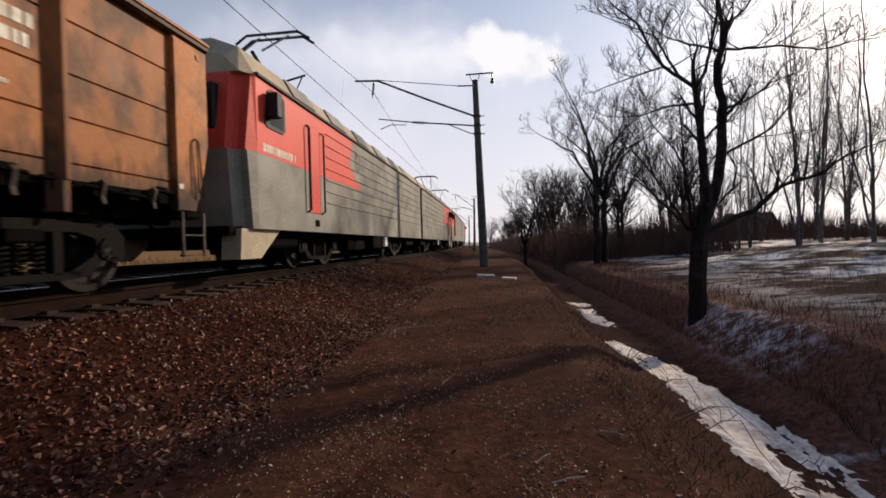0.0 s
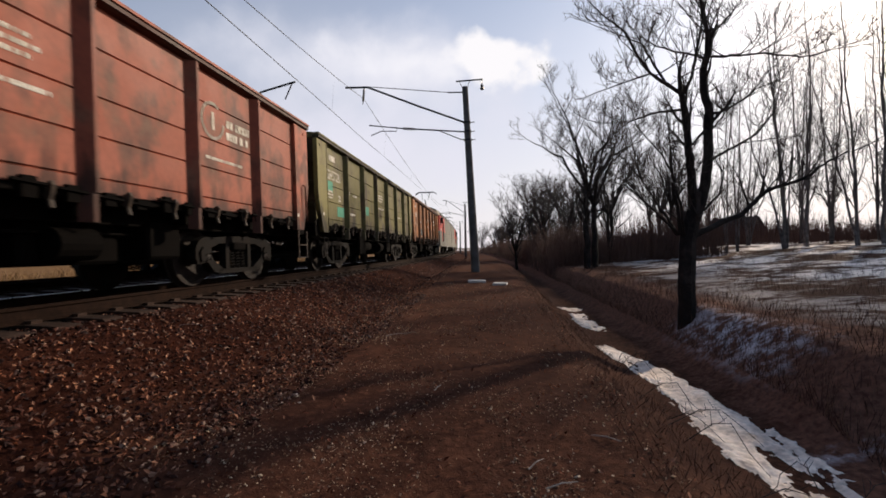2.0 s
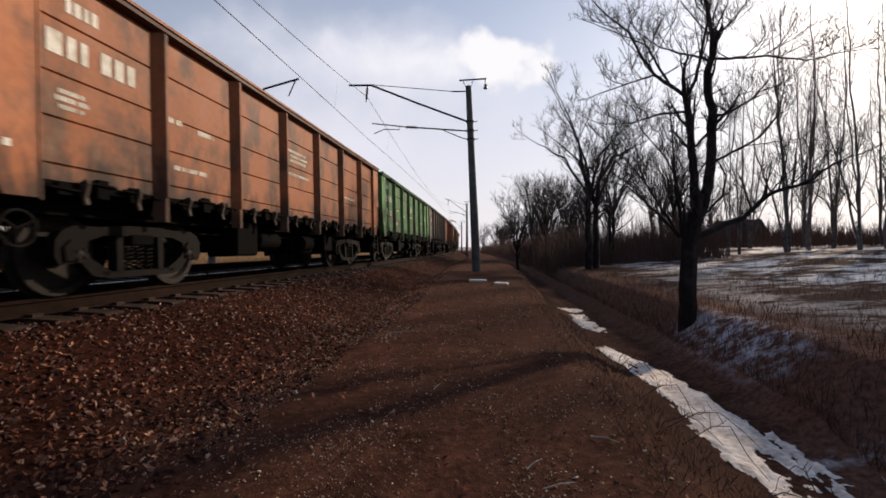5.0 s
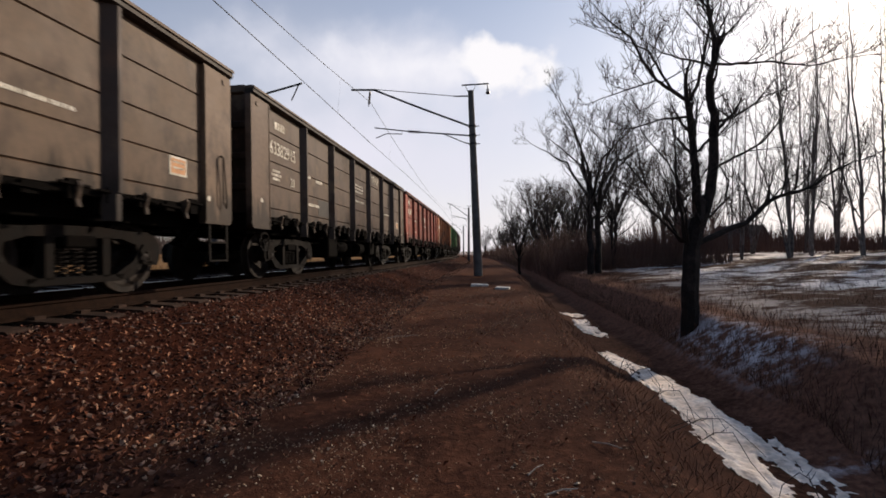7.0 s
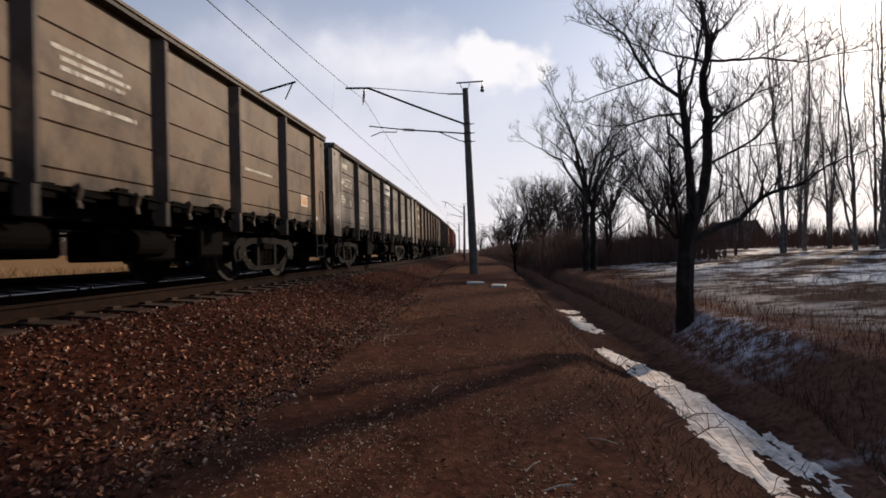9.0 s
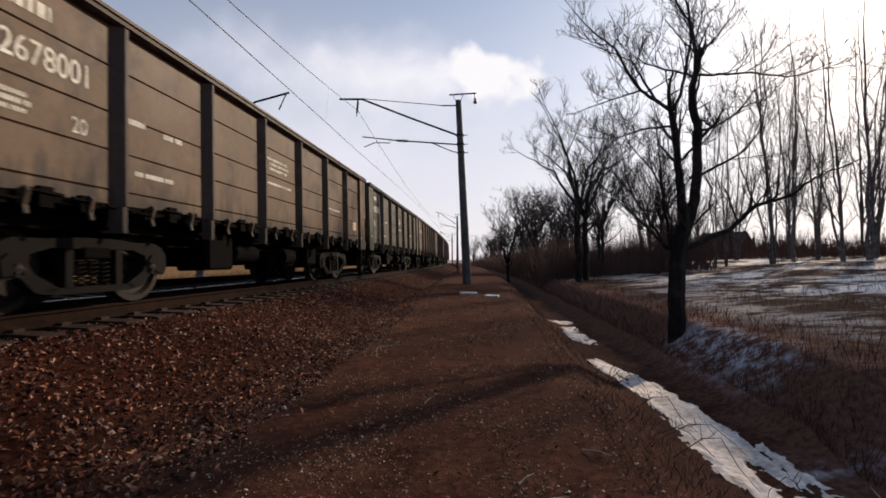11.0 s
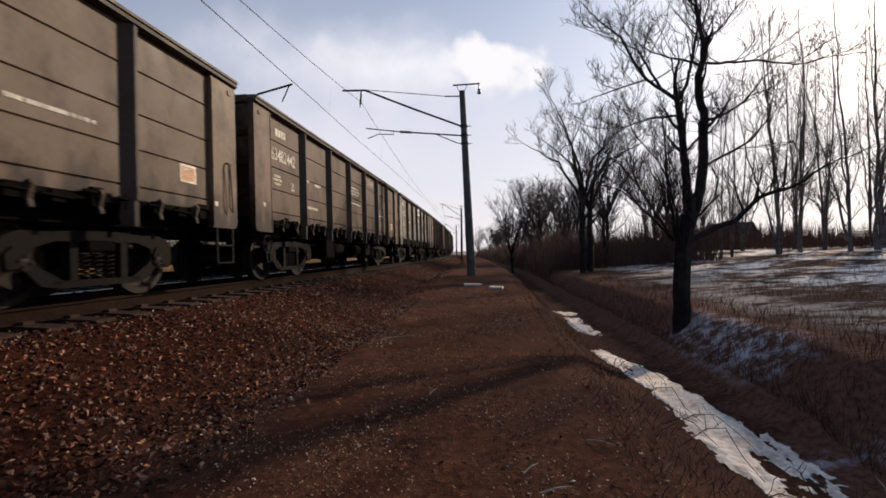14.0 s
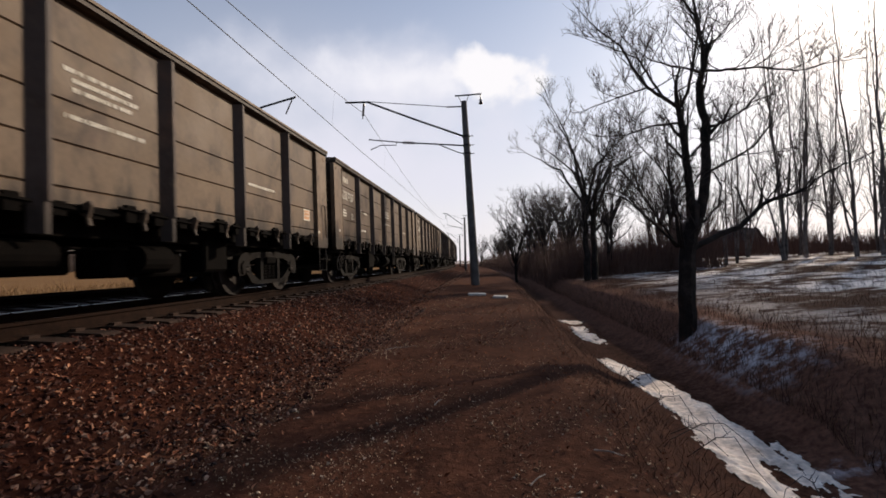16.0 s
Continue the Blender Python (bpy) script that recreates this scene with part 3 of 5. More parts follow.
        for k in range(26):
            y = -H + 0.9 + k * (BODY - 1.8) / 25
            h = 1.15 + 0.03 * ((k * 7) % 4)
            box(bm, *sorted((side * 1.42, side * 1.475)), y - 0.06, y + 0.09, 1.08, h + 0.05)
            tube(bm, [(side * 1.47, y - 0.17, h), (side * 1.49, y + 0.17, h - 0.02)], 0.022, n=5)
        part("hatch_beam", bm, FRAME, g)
        # looped grab rail and step ladder at the leading corner
        bm = bmesh.new()
        y, x = H - 0.32, side * 1.56
        tube(bm, [(side * 1.5, y, 2.02), (x, y, 2.0), (x, y + 0.01, 1.3), (x, y + 0.09, 1.22), (x, y + 0.1, 1.3), (x, y + 0.03, 2.0), (side * 1.5, y + 0.04, 2.04)], 0.012, n=6)
        part("grab_rail", bm, PAINT, g)
        bm = bmesh.new()
        for yy in (H - 0.55, H - 0.12):
            box(bm, *sorted((side * 1.46, side * 1.49)), yy - 0.02, yy + 0.02, 0.38, 1.0)
        for zz in (0.40, 0.68):
            box(bm, *sorted((side * 1.42, side * 1.50)), H - 0.55, H - 0.12, zz - 0.012, zz + 0.012)
        part("step_ladder", bm, LATCH if tapered else CAST, g)
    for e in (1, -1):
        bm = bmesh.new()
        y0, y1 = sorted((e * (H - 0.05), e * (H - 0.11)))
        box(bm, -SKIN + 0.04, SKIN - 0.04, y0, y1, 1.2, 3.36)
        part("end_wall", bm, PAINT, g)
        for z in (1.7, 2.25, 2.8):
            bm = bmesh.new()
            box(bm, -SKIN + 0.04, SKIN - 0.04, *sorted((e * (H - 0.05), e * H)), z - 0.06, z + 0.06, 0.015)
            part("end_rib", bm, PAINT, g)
        bm = bmesh.new()
        box(bm, -SKIN + 0.05, SKIN - 0.05, *sorted((e * (H - 0.11), e * (H + 0.01))), 3.36, 3.5, 0.015)
        part("end_chord", bm, PAINT, g)
        bm = bmesh.new()
        box(bm, -1.38, 1.38, *sorted((e * (H - 0.02), e * (H - 0.35))), 0.92, 1.25, 0.02)
        part("end_beam", bm, FRAME, g)
        bm = bmesh.new()
        box(bm, -0.12, 0.12, *sorted((e * (H - 0.1), e * (WAGON / 2 - 0.2))), 0.95, 1.17, 0.02)
        prism(bm, [(-0.2, e * (WAGON / 2 - 0.22)), (0.2, e * (WAGON / 2 - 0.22)), (0.17, e * (WAGON / 2 - 0.01)), (0.02, e * (WAGON / 2 - 0.06)), (-0.16, e * (WAGON / 2 - 0.03))], "z", 0.9, 1.22)
        part("coupler", bm, CAST, g)
        bm = bmesh.new()
        tube(bm, [(0.42, e * (H - 0.02), 0.95), (0.45, e * (H + 0.2), 0.78), (0.40, e * (H + 0.32), 0.62), (0.2, e * (H + 0.34), 0.72)], 0.025, n=6)
        part("brake_hose", bm, FRAME, g)
        build_bogie(g, e * 4.325)
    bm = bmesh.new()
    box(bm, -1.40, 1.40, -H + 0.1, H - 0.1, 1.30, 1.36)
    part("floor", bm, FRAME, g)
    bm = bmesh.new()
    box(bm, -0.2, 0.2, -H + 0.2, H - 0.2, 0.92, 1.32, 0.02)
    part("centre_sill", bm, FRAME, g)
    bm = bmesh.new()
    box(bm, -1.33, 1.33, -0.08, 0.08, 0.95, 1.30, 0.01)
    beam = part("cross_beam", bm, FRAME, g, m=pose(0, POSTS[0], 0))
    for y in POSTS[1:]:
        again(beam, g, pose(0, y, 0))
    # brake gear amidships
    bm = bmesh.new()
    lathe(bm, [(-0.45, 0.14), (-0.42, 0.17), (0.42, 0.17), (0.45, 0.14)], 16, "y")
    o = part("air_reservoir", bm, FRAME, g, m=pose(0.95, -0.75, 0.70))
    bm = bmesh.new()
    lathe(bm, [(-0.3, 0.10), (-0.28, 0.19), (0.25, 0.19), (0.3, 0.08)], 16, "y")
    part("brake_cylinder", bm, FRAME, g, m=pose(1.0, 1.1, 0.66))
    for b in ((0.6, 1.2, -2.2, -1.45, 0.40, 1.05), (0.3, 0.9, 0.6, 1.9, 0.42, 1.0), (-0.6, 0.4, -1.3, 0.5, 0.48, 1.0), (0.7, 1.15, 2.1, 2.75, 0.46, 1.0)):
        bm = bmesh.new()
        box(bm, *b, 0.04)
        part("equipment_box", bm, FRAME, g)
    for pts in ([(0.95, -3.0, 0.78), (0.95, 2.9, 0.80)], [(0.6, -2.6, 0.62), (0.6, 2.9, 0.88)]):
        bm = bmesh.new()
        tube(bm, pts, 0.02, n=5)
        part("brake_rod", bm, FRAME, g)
    bm = bmesh.new()
    ring = [(1.50, -H + 0.42 + 0.17 * math.cos(a * math.pi / 8), 0.72 + 0.17 * math.sin(a * math.pi / 8)) for a in range(17)]
    tube(bm, ring, 0.014, n=5)
    for a in (0.5, 2.6, 4.7):
        tube(bm, [(1.48, -H + 0.42, 0.72), (1.50, -H + 0.42 + 0.17 * math.cos(a), 0.72 + 0.17 * math.sin(a))], 0.01, n=4)
    part("brake_wheel", bm, CAST, g)
    return g


def lettering(text, size, y, z, parent, x=SKIN + 0.006):
    """Painted figures on the right-hand side of a wagon; y is where they begin."""
    cu = bpy.data.curves.new("marking", "FONT")
    cu.body, cu.size, cu.extrude, cu.offset = text, size, 0.001, 0.001
    tmp = bpy.data.objects.new("marking", cu)
    scene.collection.objects.link(tmp)
    bpy.context.view_layer.update()
    me = bpy.data.meshes.new_from_object(tmp.evaluated_get(bpy.context.evaluated_depsgraph_get()))
    bpy.data.objects.remove(tmp)
    me.materials.clear()
    me.materials.append(WHITE)
    ob = new("marking", me)
    ob.parent = parent
    ob.matrix_basis = Matrix(((0, 0, 1, x), (0.80, 0, 0, y), (0, 1, 0, z), (0, 0, 0, 1)))
    return tagged(ob, "white stencilled figures")


def bars(rows, parent, x=SKIN + 0.006, mat=None, name="marking"):
    """Unreadable lines of lettering: y0, y1, z, height."""
    bm = bmesh.new()
    for y0, y1, z, h in rows:
        y = y0
        while y < y1:
            w = h * random.uniform(0.35, 0.75)
            box(bm, x - 0.003, x + 0.001, y, min(y + w, y1), z, z + h)
            y += w + h * (0.22 if random.random() < 0.85 else 0.7)
    return tagged(part(name, bm, mat or WHITE, parent), kind="stuff")


# colour, number (empty: not legible), label
CARS = [
    ((0.36, 0.145, 0.045), "606454", "ochre-orange steel gondola wagon with a faded ring emblem"),
    ((0.165, 0.155, 0.05), "62457281", "olive-green steel gondola wagon with turquoise patches"),
    ((0.34, 0.105, 0.06), "629846", "red-brown steel gondola wagon with pale stencils"),
    ((0.15, 0.125, 0.098), "6446221", "dark grey-brown steel gondola wagon"),
    ((0.065, 0.215, 0.062), "62207600", "bright green steel gondola wagon rusting along its foot"),
    ((0.33, 0.12, 0.045), "", "orange-brown steel gondola wagon"),
    ((0.27, 0.058, 0.036), "", "faded red steel gondola wagon"),
    ((0.135, 0.098, 0.07), "63382915", "brown-grey steel gondola wagon"),
    ((0.165, 0.118, 0.078), "63579452", "dusty brown steel gondola wagon with an orange plate"),
    ((0.285, 0.27, 0.23), "64432735", "light grey steel gondola wagon with a white company sign"),
    ((0.19, 0.135, 0.085), "", "tan steel gondola wagon with an orange plate"),
    ((0.11, 0.11, 0.08), "", "dark greenish grey steel gondola wagon"),
    ((0.165, 0.108, 0.062), "62678001", "tan-brown steel gondola wagon with rust stains"),
    ((0.18, 0.125, 0.085), "6367198", "dusty brown steel gondola wagon with a small red mark"),
    ((0.285, 0.27, 0.23), "64460132", "light grey steel gondola wagon with a white company sign"),
    ((0.155, 0.11, 0.075), "63482442", "brown steel gondola wagon with an orange plate"),
    ((0.165, 0.125, 0.085), "64125289", "dusty tan steel gondola wagon"),
    ((0.165, 0.12, 0.078), "63357057", "dusty brown steel gondola wagon"),
    ((0.185, 0.135, 0.085), "", "pale tan steel gondola wagon"),
    ((0.24, 0.18, 0.12), "", "tan-brown steel gondola wagon"),
]


def plate(name, y0, y1, z0, z1, mat, parent, x=SKIN + 0.008, t=0.006):
    bm = bmesh.new()
    box(bm, x - t, x, y0, y1, z0, z1)
    return part(name, bm, mat, parent)


def ring(name, y, z, r, w, mat, parent, x=SKIN + 0.008, gap=0.0):
    """A flat painted ring."""
    bm = bmesh.new()
    n = 28
    k = [(gap + (2 * math.pi - gap) * i / n) for i in range(n + 1)]
    a = [bm.verts.new((x, y + math.cos(t) * r, z + math.sin(t) * r)) for t in k]
    b = [bm.verts.new((x, y + math.cos(t) * (r - w), z + math.sin(t) * (r - w))) for t in k]
    for i in range(n):
        bm.faces.new((a[i], a[i + 1], b[i + 1], b[i]))
    bmesh.ops.solidify(bm, geom=bm.faces[:], thickness=0.003)
    return part(name, bm, mat, parent)


def mark_wagon(i, w, number):
    """Stencils, plates and patches of one wagon."""
    r = -BODY / 2
    if number:
        lettering(number, 0.36, r + 0.79, 2.47, w)
        lettering("20", 0.25, r + 1.68, 1.93, w)
    else:
        bars([(r + 0.78, r + 1.9, 2.5, 0.24)], w)
    bars([(r + 1.0, r + 1.45, 2.98, 0.15)], w)
    bars([(r + 0.9, r + 1.2, 2.12, 0.045), (r + 0.86, r + 1.25, 2.04, 0.05), (r + 0.9, r + 1.2, 1.96, 0.045)], w)
    y = POSTS[0] + 0.2
    bars([(y, y + 0.28, 2.25, 0.07), (y + 0.62, y + 1.0, 2.22, 0.07)], w)
    bars([(y + 0.1, y + 0.8, 1.62, 0.06)], w)
    y = POSTS[2] + 0.3
    bars([(y, y + 0.9, 2.62, 0.05), (y + 0.1, y + 1.0, 2.52, 0.05), (y + 0.1, y + 0.9, 2.42, 0.05), (y, y + 1.1, 2.12, 0.05)], w)
    bars([(POSTS[4] + 0.35, POSTS[4] + 1.35, 2.0, 0.045)], w)
    plate("reflector", r + 0.30, r + 0.37, 1.45, 1.52, WHITE, w, SKIN + 0.078)
    plate("reflector", -r - 0.62, -r - 0.55, 1.30, 1.37, WHITE, w, SKIN + 0.078)
    if i in (3, 7, 8, 9, 10, 12, 13, 14, 15, 16, 18, 19):
        y = POSTS[5] + 0.95
        plate("notice_frame", y, y + 0.34, 1.58, 1.84, WHITE, w)
        plate("notice_plate", y + 0.03, y + 0.31, 1.61, 1.81, ORANGE if i > 3 and i not in (9, 14) else DARKPATCH, w, SKIN + 0.011)
        bars([(y + 0.07, y + 0.27, 1.75, 0.03), (y + 0.07, y + 0.27, 1.67, 0.03)], w, SKIN + 0.013)
    if i in (9, 14):
        a, b = POSTS[2] + 0.11, POSTS[3] - 0.11
        plate("company_sign", a, b, 2.885, 3.33, SIGN, w)
        ring("emblem", a + 0.36, 3.1, 0.16, 0.07, ORANGE, w, SKIN + 0.012)
        plate("name_bar", a + 0.68, b - 0.12, 3.05, 3.15, DARKPATCH, w, SKIN + 0.011, 0.003)
    if i in (3, 7, 8, 9, 13, 14, 15):
        y = POSTS[3] + 0.22
        for k in range(4):
            a, x = y + 0.18 + 0.31 * k, SKIN + 0.008
            bm = bmesh.new()
            box(bm, x - 0.006, x, a, a + 0.055, 2.98, 3.24)
            box(bm, x - 0.006, x, a + 0.055, a + 0.15, *((3.19, 3.24), (3.19, 3.24), (3.08, 3.14), (3.09, 3.13))[k])
            box(bm, x - 0.006, x, a + 0.15, a + 0.20, *((3.15, 3.21), (2.98, 3.24), (2.98, 3.24), (3.13, 3.24))[k])
            part("painted_mark", bm, CREAM, w)
    if i in (0, 2):
        y = POSTS[4] + 0.55
        ring("emblem", y, 2.62, 0.30, 0.05, WHITE, w, gap=1.0)
        plate("emblem", y - 0.03, y + 0.03, 2.48, 2.76, WHITE, w)
        bars([(y + 0.36, y + 1.05, 2.60, 0.13)], w)
        bars([(y + 0.36, y + 1.0, 2.40, 0.13)], w)
    if i == 1:
        plate("repainted_patch", r + 0.70, r + 1.25, 2.13, 2.42, TURQUOISE, w, SKIN + 0.004)
        plate("repainted_patch", POSTS[0] - 0.7, POSTS[0] - 0.12, 1.5, 1.78, TURQUOISE, w, SKIN + 0.004)
        plate("repainted_patch", POSTS[1] + 0.3, POSTS[1] + 0.9, 1.75, 2.05, TURQUOISE, w, SKIN + 0.004)
    if i in (9, 14):
        plate("overpainted_patch", POSTS[4] - 0.80, POSTS[4] - 0.13, 1.885, 2.27, DARKPATCH, w, SKIN + 0.004)
    if i in (0, 2, 4, 7):
        plate("overpainted_patch", POSTS[1] - 0.82, POSTS[1] - 0.13, 1.43, 1.83, DARKPATCH, w, SKIN + 0.004)
    if i in (0, 4):
        # slanting framed sign with a row of figures in it
        y, x, bm = POSTS[1] + 0.18, SKIN + 0.006, bmesh.new()
        for z0, z1 in ((2.04, 2.07), (2.25, 2.28)):
            box(bm, x - 0.003, x + 0.001, y, y + 0.66, z0, z1)
        for y0 in (y, y + 0.64):
            prism(bm, [(y0, 2.07), (y0 + 0.03, 2.07), (y0 + 0.09, 2.16), (y0 + 0.03, 2.25), (y0, 2.25), (y0 + 0.06, 2.16)], "x", x - 0.003, x + 0.001)
        part("sign_frame", bm, WHITE, w)
        bars([(y + 0.16, y + 0.56, 2.11, 0.10)], w)
    if i == 4:
        y = POSTS[5] + 0.45
        bars([(y, y + 0.62, 2.40, 0.11)], w)
        bars([(y - 0.05, y + 0.66, 2.24, 0.11)], w)
        bars([(y - 0.2, y + 0.85, 2.10, 0.05)], w)


def build_train():
    protos = {}
    out = []
    for i, (c, number, label) in enumerate(CARS):
        tapered = i in (0, 1, 2, 4, 5, 6)
        if tapered in protos:
            w = copy_thing(protos[tapered], Matrix())
        else:
            w = protos[tapered] = build_wagon(tapered)
        tagged(w, label)
        out.append(w)
    for w, (c, number, label) in zip(out, CARS):
        for o in w.children_recursive:
            k = o.name.split(".")[0]
            # end walls, ribs, top chord and posts carry shade in these tone factors
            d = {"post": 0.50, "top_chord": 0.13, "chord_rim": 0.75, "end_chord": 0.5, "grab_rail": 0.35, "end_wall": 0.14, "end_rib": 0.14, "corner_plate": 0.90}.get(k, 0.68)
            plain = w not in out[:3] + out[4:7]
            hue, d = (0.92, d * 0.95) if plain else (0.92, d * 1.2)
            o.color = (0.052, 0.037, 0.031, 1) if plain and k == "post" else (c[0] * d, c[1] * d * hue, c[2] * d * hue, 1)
    for i, (w, (c, number, label)) in enumerate(zip(out, CARS)):
        mark_wagon(i, w, number)
    return out


WAGONS = build_train()

# ---- locomotive ----
LOCO = 17.5


def build_section(label):
    """One section, cab towards -y; the origin lies at rail height amidships."""
    g = thing("locomotive_section", Matrix(), label, "locomotive", "sections of the locomotives")
    c, e = -LOCO / 2 + 0.95, LOCO / 2 - 0.3       # cab shoulder and gangway end
    for side in (1, -1):
        x = side * 1.55
        bm = bmesh.new()
        prism(bm, [(side * 1.40, 0.82), (x, 0.82), (x, 2.16), (side * 1.40, 2.16)], "y", c, e)
        part("lower_side", bm, GREY, g)
        bm = bmesh.new()
        prism(bm, [(c, 2.165), (c + 6.0, 2.165), (c + 4.9, 2.75), (c + 5.3, 3.5), (c, 3.5)], "x", *sorted((side * 1.40, x)))
        part("upper_side", bm, RED, g, "bright red cab side")
        bm = bmesh.new()
        prism(bm, [(c + 6.01, 2.165), (e, 2.165), (e, 3.5), (c + 5.31, 3.5), (c + 4.91, 2.75)], "x", *sorted((side * 1.40, x)))
        part("upper_side", bm, GREY, g)
        for k in range(7):
            z = 1.55 + 0.28 * k
            cut = c + 5.0 if z > 2.2 else c + 3.2
            for y0, y1, mt in ((c + 3.2, cut, RED), (cut, e - 0.15, GREY)):
                if y1 - y0 > 0.1:
                    bm = bmesh.new()
                    prism(bm, [(x, z - 0.02), (x + side * 0.022, z - 0.012), (x + side * 0.022, z + 0.012), (x, z + 0.02)], "y", y0, y1)
                    part("rib", bm, mt, g)
        bm = bmesh.new()
        box(bm, *sorted((side * 1.50, side * 1.60)), c, e, 3.50, 3.56, 0.01)
        part("gutter", bm, IRON, g)
        # cab window in a rounded frame, mirror box beside it
        bm = bmesh.new()
        prism(bm, [(c + 0.25, 2.75), (c + 0.35, 2.68), (c + 0.95, 2.68), (c + 1.05, 2.75), (c + 1.05, 3.35), (c + 0.95, 3.42), (c + 0.5, 3.42), (c + 0.38, 3.35)], "x", *sorted((x, x + side * 0.02)))
        part("window_frame", bm, IRON, g)
        bm = bmesh.new()
        box(bm, *sorted((x + side * 0.005, x + side * 0.026)), c + 0.45, c + 0.97, 2.76, 3.34)
        part("cab_window", bm, GLASS, g)
        bm = bmesh.new()
        box(bm, *sorted((x + side * 0.02, x + side * 0.24)), c + 0.3, c + 0.5, 2.85, 3.3, 0.02)
        part("mirror", bm, IRON, g)
        for y in (c + 2.05, c + 2.85):
            bm = bmesh.new()
            tube(bm, [(x, y, 3.15), (x + side * 0.08, y, 3.1), (x + side * 0.08, y, 1.3), (x, y, 1.25)], 0.025, n=6)
            part("grab_rail", bm, IRON, g)
        bm = bmesh.new()
        box(bm, *sorted((x, x + side * 0.012)), c + 2.15, c + 2.75, 1.25, 3.2, 0.01)
        part("cab_door", bm, RED, g)
        # raised dark plate painted in for the shade of a step recess
        bm = bmesh.new()
        box(bm, *sorted((x, x + side * 0.02)), c + 2.45, c + 2.65, 0.95, 1.1)
        part("step_recess", bm, FRAME, g)
        bars([(c + 0.2, c + 1.5, 2.22, 0.15)], g, x + side * 0.004)
        ring("emblem", c + 5.75, 2.98, 0.26, 0.05, BEIGE, g, x + side * 0.03)
        bm = bmesh.new()
        box(bm, *sorted((side * 1.2, side * 1.5)), -0.5, 0.6, 0.4, 0.85, 0.03)
        part("battery_box", bm, FRAME, g)
        bm = bmesh.new()
        box(bm, *sorted((side * 1.42, side * 1.52)), 1.0, 1.35, 0.45, 0.8, 0.02)
        part("socket_box", bm, SIGN, g)
        bm = bmesh.new()
        prism(bm, [(c - 0.45, 0.30), (c + 0.2, 0.30), (c + 0.95, 0.82), (c - 0.4, 0.82)], "x", *sorted((side * 1.1, side * 1.45)))
        part("pilot", bm, BEIGE, g)
    # nose drawn in towards the end of the cab
    for nm, z0, z1, w0, w1, d0, d1, mat in (("nose_lower", 0.82, 2.16, 1.55, 1.47, 0.34, 0.46, GREY), ("nose_upper", 2.165, 3.5, 1.55, 1.42, 0.46, 0.26, RED)):
        bm = bmesh.new()
        ring0 = [(-1.55, c), (1.55, c), (w1, c - d0), (-w1, c - d0)]
        ring1 = [(-1.55, c), (1.55, c), (w1, c - d1), (-w1, c - d1)]
        v0, v1 = [bm.verts.new((a, b, z0)) for a, b in ring0], [bm.verts.new((a, b, z1)) for a, b in ring1]
        for i in range(4):
            bm.faces.new((v0[i], v0[(i + 1) % 4], v1[(i + 1) % 4], v1[i]))
        bm.faces.new(v0[::-1]), bm.faces.new(v1)
        bmesh.ops.recalc_face_normals(bm, faces=bm.faces)
        edges = [ed for ed in bm.edges if abs(ed.verts[0].co.z - ed.verts[1].co.z) > 0.5 and ed.verts[0].co.y < c - 0.1]
        bmesh.ops.bevel(bm, geom=edges, offset=0.20, segments=5, affect="EDGES")
        part(nm, bm, mat, g)
    bm = bmesh.new()
    box(bm, -1.05, 1.05, c - 0.44, c - 0.22, 2.5, 3.3, 0.04)
    part("windscreen", bm, GLASS, g)
    bm = bmesh.new()
    outline = [(-1.55, 3.5), (1.55, 3.5), (1.25, 4.02), (0.75, 4.22), (-0.75, 4.22), (-1.25, 4.02)]
    prism(bm, outline, "y", c, e)
    v0 = [bm.verts.new((x * 0.90, c - 0.26, 3.5 + (z - 3.5) * 0.55)) for x, z in outline]
    v1 = [bm.verts.new((x, c, z)) for x, z in outline]
    for i in range(6):
        bm.faces.new((v0[i], v0[(i + 1) % 6], v1[(i + 1) % 6], v1[i]))
    bm.faces.new(v0[::-1])
    bmesh.ops.recalc_face_normals(bm, faces=bm.faces)
    part("roof", bm, BEIGE, g, "dusty beige roof")
    for k in range(6):
        bm = bmesh.new()
        y = c + 2.2 + 2.2 * k
        box(bm, -0.75, 0.75, y - 0.85, y + 0.85, 4.18, 4.34 + 0.06 * (k % 2), 0.03)
        part("roof_hatch", bm, BEIGE, g)
        for side in (1, -1):
            bm = bmesh.new()
            prism(bm, [(side * 1.46, 3.64), (side * 1.50, 3.66), (side * 1.28, 4.04), (side * 1.23, 4.0)], "y", y - 0.55, y + 0.55)
            part("roof_grille", bm, GREY, g)
    # raised pantograph and the bus-bar insulators
    pan = thing("pantograph", pose(0, c + 3.6, 4.2), "raised dark pantograph", "")
    pan.parent = g
    del pan["label"]
    for nm, pts, r in (("base_bar", [(-0.6, -0.6, 0.12), (0.6, -0.6, 0.12), (0.6, 0.6, 0.12), (-0.6, 0.6, 0.12), (-0.6, -0.6, 0.12)], 0.03), ("lower_arm", [(0, 0.6, 0.15), (0, -0.9, 0.95)], 0.045),
                       ("upper_arm", [(-0.25, -0.9, 0.95), (-0.4, 0.2, 1.78)], 0.025), ("upper_arm", [(0.25, -0.9, 0.95), (0.4, 0.2, 1.78)], 0.025),
                       ("contact_shoe", [(-1.0, 0.1, 1.62), (-0.7, 0.1, 1.82), (0.7, 0.1, 1.82), (1.0, 0.1, 1.62)], 0.035), ("contact_shoe", [(-1.0, 0.4, 1.62), (-0.7, 0.4, 1.82), (0.7, 0.4, 1.82), (1.0, 0.4, 1.62)], 0.035)):
        bm = bmesh.new()
